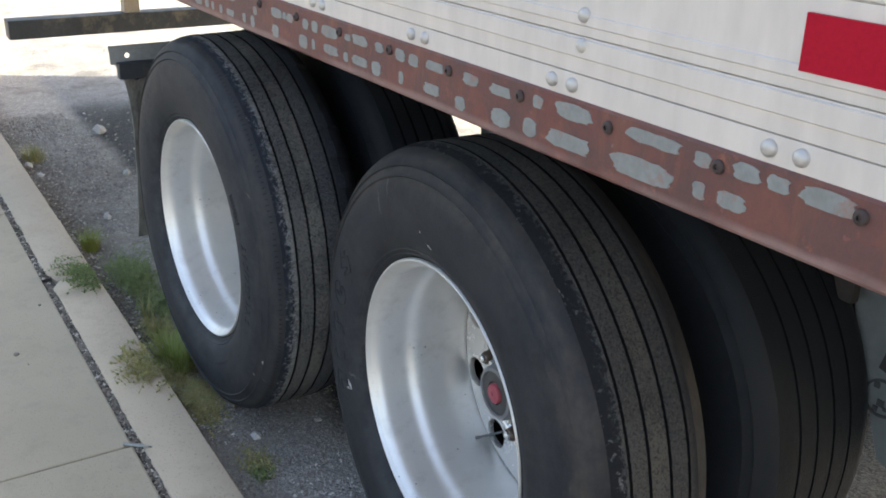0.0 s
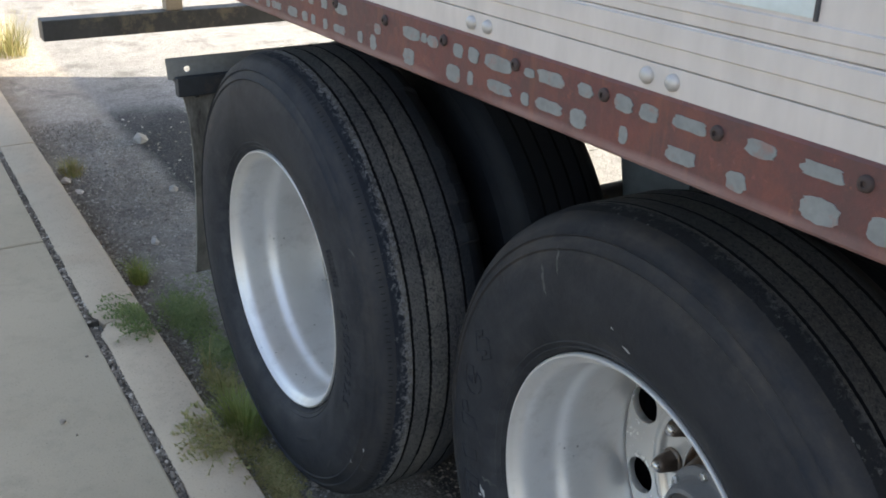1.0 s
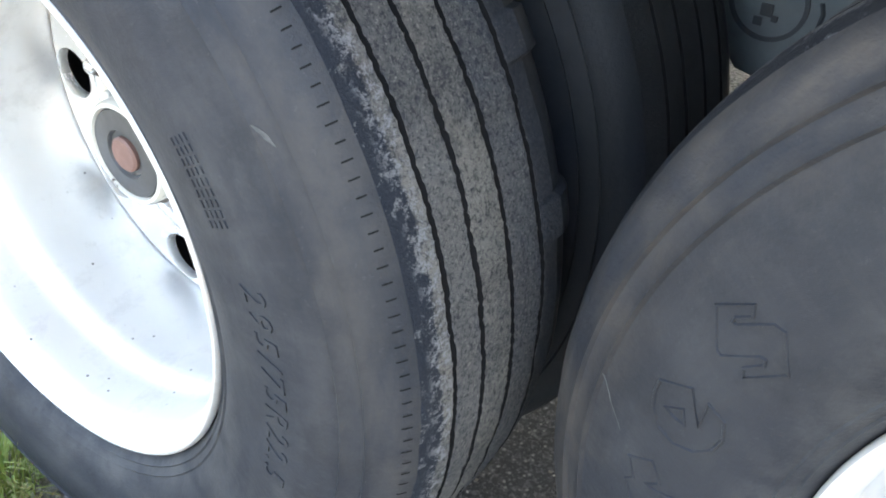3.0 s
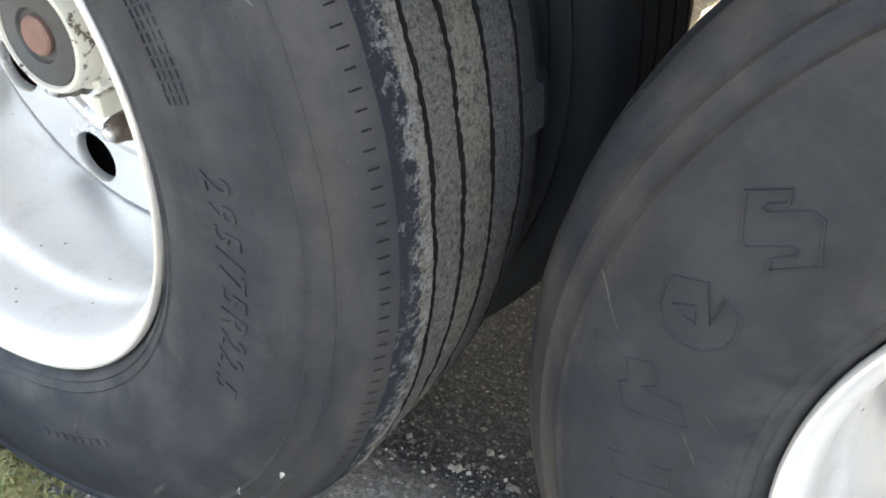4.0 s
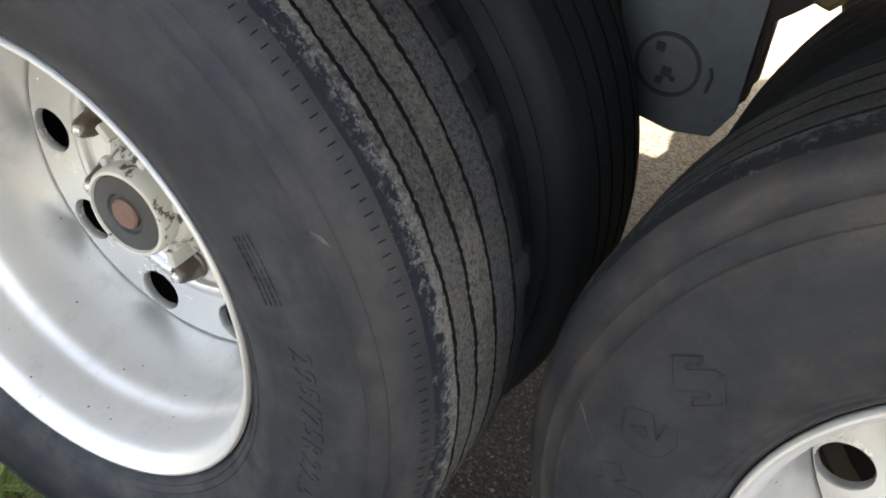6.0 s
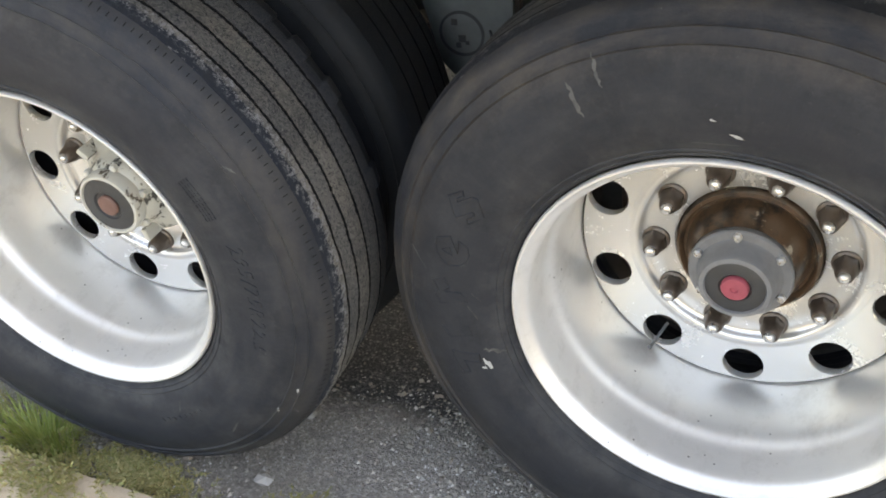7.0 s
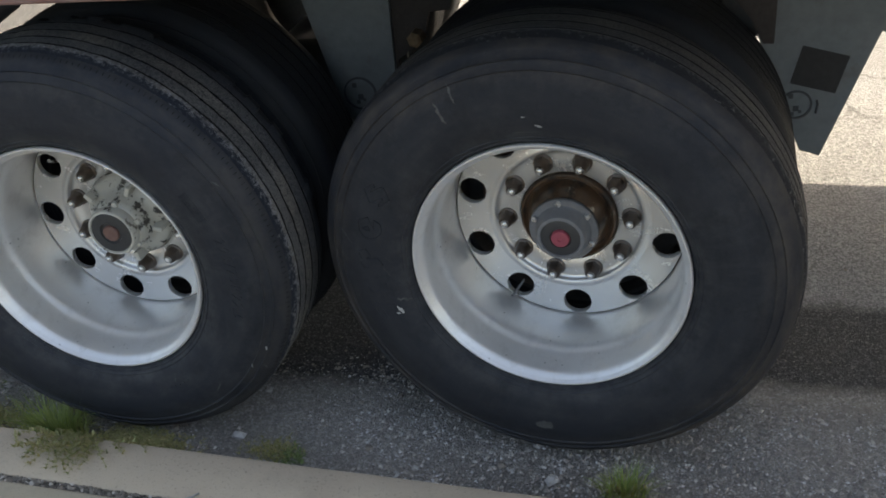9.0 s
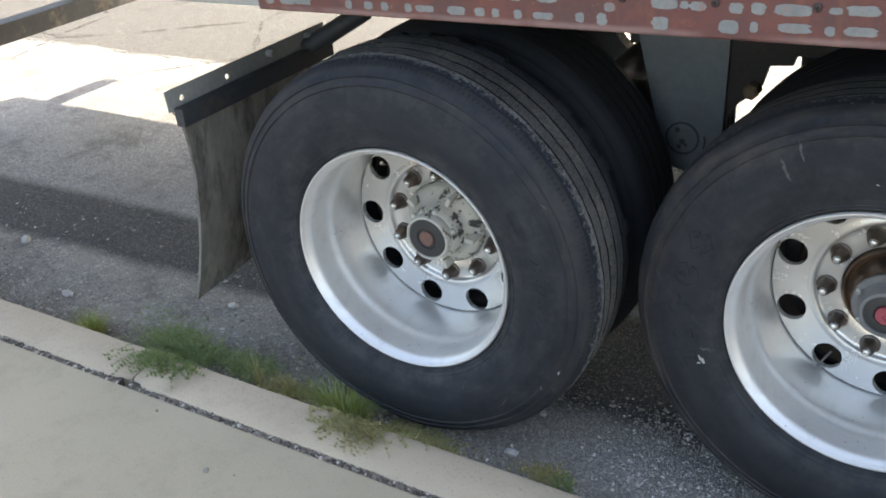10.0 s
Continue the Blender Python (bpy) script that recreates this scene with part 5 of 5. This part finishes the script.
for _ in range(7000):
    x = rng.uniform(-3.4, 2.6)
    y = -0.287 + rng.uniform(-0.011, 0.011) - 0.021 * x
    if not -0.812 < x < -0.778:
        grit.append((x, y, 0.0925, 0.0017 + rng.random() ** 3 * 0.0080))
quick_stones("joint_grit", grit, JOINT_STONE, "loose grit in the kerb joint")
for x, y, z, s in ((0.277, 0.026, 0.002, 0.024), (0.283, 0.208, 0.003, 0.014), (1.073, -0.011, 0.003, 0.02), (-0.309, -0.457, 0.102, 0.012), (-0.235, -0.44, 0.102, 0.004), (-0.60, -0.33, 0.102, 0.006),
                   (-2.72, 0.42, 0.004, 0.042), (0.75, -0.02, 0.002, 0.013), (0.62, 0.03, 0.002, 0.012), (-0.9, 0.3, 0.002, 0.02), (-1.5, 0.12, 0.002, 0.022), (-2.0, 0.35, 0.002, 0.025),
                   (-2.3, -0.02, 0.002, 0.03), (-2.15, 0.0, 0.002, 0.025), (0.95, 0.02, 0.002, 0.012), (0.1, 0.03, 0.002, 0.012)):
    bm = bmesh.new()
    stone(bm, rng, x, y, z, s)
    ob = part("pebble", bm, PALE_STONE if s > 0.012 and z < 0.05 else JOINT_STONE, None, "small rough stone on the " + ("sidewalk" if z > 0.05 else "asphalt"), False)
    tagged(ob, category="stone", group="loose stones")


def blade(bm, rng, x, y, z, height, lean, width, heading):
    """One bent grass blade of three joints."""
    d = Vector((math.cos(heading), math.sin(heading), 0))
    side = Vector((-d.y, d.x, 0)) * width
    prev = None
    for i in range(5):
        f = i / 4
        p = Vector((x, y, z)) + d * (lean * f ** 1.8) + Vector((0, 0, height * (f - 0.25 * f * f * min(1.5, lean / height))))
        w = side * (1 - f) ** 0.7
        if i < 4:
            row = [bm.verts.new(p - w), bm.verts.new(p + w)]
        else:
            row = [bm.verts.new(p)]
        if prev:
            bm.faces.new((*prev, *reversed(row)) if len(row) == 2 else (*prev, row[0]))
        prev = row


def tuft(name, x, y, z, radius, height, count, material, label, seed, spread=0.6):
    rng = random.Random(seed)
    bm = bmesh.new()
    for _ in range(count):
        a, r = rng.random() * math.tau, radius * rng.random() ** 0.7
        h = height * rng.uniform(0.4, 1.1)
        blade(bm, rng, x + r * math.cos(a), y + 0.6 * r * math.sin(a), z, h, h * rng.uniform(0.1, spread) * 1.6, rng.uniform(0.0009, 0.0019), a + rng.uniform(-0.8, 0.8))
    ob = part(name, bm, material, None, label)
    return tagged(ob, category="weed")


def creeper(name, x, y, z, length, count, material, label, seed, toward=-1.57, tall=0.014):
    """A low weed: thin runners with many small leaves."""
    rng = random.Random(seed)
    bm = bmesh.new()
    for _ in range(count):
        a = toward + rng.gauss(0, 0.9)
        px, py, pz = x + rng.gauss(0, length * 0.35), y + rng.gauss(0, length * 0.12), z
        steps, before = rng.randint(5, 11), None
        for i in range(steps):
            ox, oy = px, py
            px += math.cos(a) * length / 14
            py += math.sin(a) * length / 14
            a += rng.gauss(0, 0.25)
            edge = -0.124 - 0.021 * px
            bed = 0.102 if py < edge else 0.0
            if abs(py - edge) < 0.01:
                continue
            up = bed + 0.004 + tall * math.sin(math.pi * (i + 0.5) / steps) * rng.uniform(0.2, 1.3)
            wx, wy = -math.sin(a) * 0.0007, math.cos(a) * 0.0007
            if before is not None and before[1] == bed:
                bm.faces.new([bm.verts.new(c) for c in ((ox - wx, oy - wy, before[0]), (ox + wx, oy + wy, before[0]), (px + wx, py + wy, up), (px - wx, py - wy, up))])
            before = (up, bed)
            for s in (-1, 1, 0):
                blade(bm, rng, px, py, up - 0.003, rng.uniform(0.004, 0.014), rng.uniform(0.005, 0.014), rng.uniform(0.0016, 0.0040), a + s * rng.uniform(0.4, 1.5))
    ob = part(name, bm, material, None, label)
    return tagged(ob, category="weed", kind="stuff")


def leafy_weed(name, x, y, wide, deep, tall, stems, material, label, seed):
    """A mat of short leafy stems, thick in the middle and ragged at its rim."""
    rng = random.Random(seed)
    bm = bmesh.new()
    for _ in range(stems):
        px, py = x + rng.gauss(0, wide * 0.42), y + rng.gauss(0, deep * 0.42)
        edge = -0.120 - 0.021 * px
        bed = 0.101 if py < edge - 0.006 else 0.0
        if abs(py - edge) < 0.006:
            continue
        dense = math.exp(-((px - x) / wide) ** 2 - ((py - y) / deep) ** 2)
        h = tall * rng.uniform(0.25, 1.0) * (0.35 + 0.65 * dense)
        a, lean = rng.random() * math.tau, rng.uniform(0.2, 1.1)
        joints = max(2, int(h / 0.006))
        for i in range(joints + 1):
            f = i / joints
            qx, qy, qz = px + math.cos(a) * lean * h * f, py + math.sin(a) * lean * h * f, bed + h * f * (1 - 0.25 * f * lean)
            for _ in range(2 if i else 1):
                long = rng.uniform(0.007, 0.016)
                blade(bm, rng, qx, qy, qz, long * rng.uniform(0.2, 0.9), long, rng.uniform(0.0012, 0.0026), rng.random() * math.tau)
    ob = part(name, bm, material, None, label)
    return tagged(ob, category="weed", kind="stuff")


tuft("grass_tuft", -0.205, -0.030, 0.0, 0.080, 0.115, 430, GRASS, "bright green grass tuft growing against the kerb", 1, 0.75)
tuft("grass_tuft", -0.190, -0.035, 0.0, 0.06, 0.155, 36, GRASS, "long thin grass blades rising from the tuft", 14, 0.3)
tuft("grass_tuft", 1.24, -0.03, 0.0, 0.05, 0.080, 200, GRASS, "small green grass tuft by the tyre", 3)
tuft("grass_tuft", -1.215, -0.020, 0.0, 0.050, 0.088, 300, GRASS, "yellow-green grass tuft at the kerb", 4)
tuft("grass_tuft", -2.42, 0.03, 0.0, 0.09, 0.07, 260, DRY, "dry grass tuft at the kerb", 5)
tuft("grass_tuft", -4.85, 0.20, 0.0, 0.18, 0.32, 420, DRY, "tall sunlit dry grass at the kerb", 6)
tuft("grass_stalk", -0.520, -0.020, 0.0, 0.022, 0.125, 34, DRY, "thin dry stalks at the kerb", 7, 0.3)
tuft("grass_stalk", -0.410, -0.020, 0.0, 0.020, 0.100, 28, DRY, "thin dry stalks at the kerb", 15, 0.3)
leafy_weed("leafy_weed", -0.865, 0.035, 0.20, 0.080, 0.058, 700, WEED, "dense low green weed beside the kerb", 8)
leafy_weed("leafy_weed", -0.60, 0.040, 0.14, 0.07, 0.040, 300, WEED, "sparse low green weed beside the tyre", 10)
creeper("creeping_weed", -0.740, -0.125, 0.10, 0.15, 66, WEED, "green weed spilling over the kerb joint", 9, -1.75, 0.010)
leafy_weed("leafy_weed", -0.14, -0.07, 0.10, 0.05, 0.045, 150, DRY, "yellowing weed at the foot of the tuft", 2)
creeper("creeping_weed", -0.06, -0.125, 0.095, 0.17, 66, DRY, "yellowing weed lying over the kerb edge", 11, -1.5, 0.012)
leafy_weed("leafy_weed", -0.43, -0.01, 0.13, 0.05, 0.045, 190, DRY, "yellowing weed between kerb and tyre", 17)
leafy_weed("leafy_weed", 0.06, -0.045, 0.14, 0.05, 0.026, 430, DRY, "sparse yellow weed in the gutter", 12)
leafy_weed("leafy_weed", 0.385, -0.02, 0.08, 0.045, 0.026, 110, DRY, "sparse dry weed in the gutter", 13)
leafy_weed("leafy_weed", -1.05, 0.14, 0.20, 0.10, 0.016, 60, WEED, "scattered small weeds in the gravel", 16)

leafy_weed("leafy_weed", -0.02, -0.03, 0.12, 0.06, 0.022, 260, DRY, "low yellow-green weed at the foot of the tyre", 18)
leafy_weed("leafy_weed", 0.445, -0.03, 0.03, 0.03, 0.030, 45, WEED, "small green weed in the gutter", 19)

# twig lying across the joint
ob = part("twig", tube([(0.285, -0.325, 0.106), (0.315, -0.29, 0.108), (0.335, -0.27, 0.109)], [0.004, 0.0045, 0.003], 8), GALVANISED, None, "short grey stick lying across the sidewalk joint", True)
tagged(ob, category="stick")
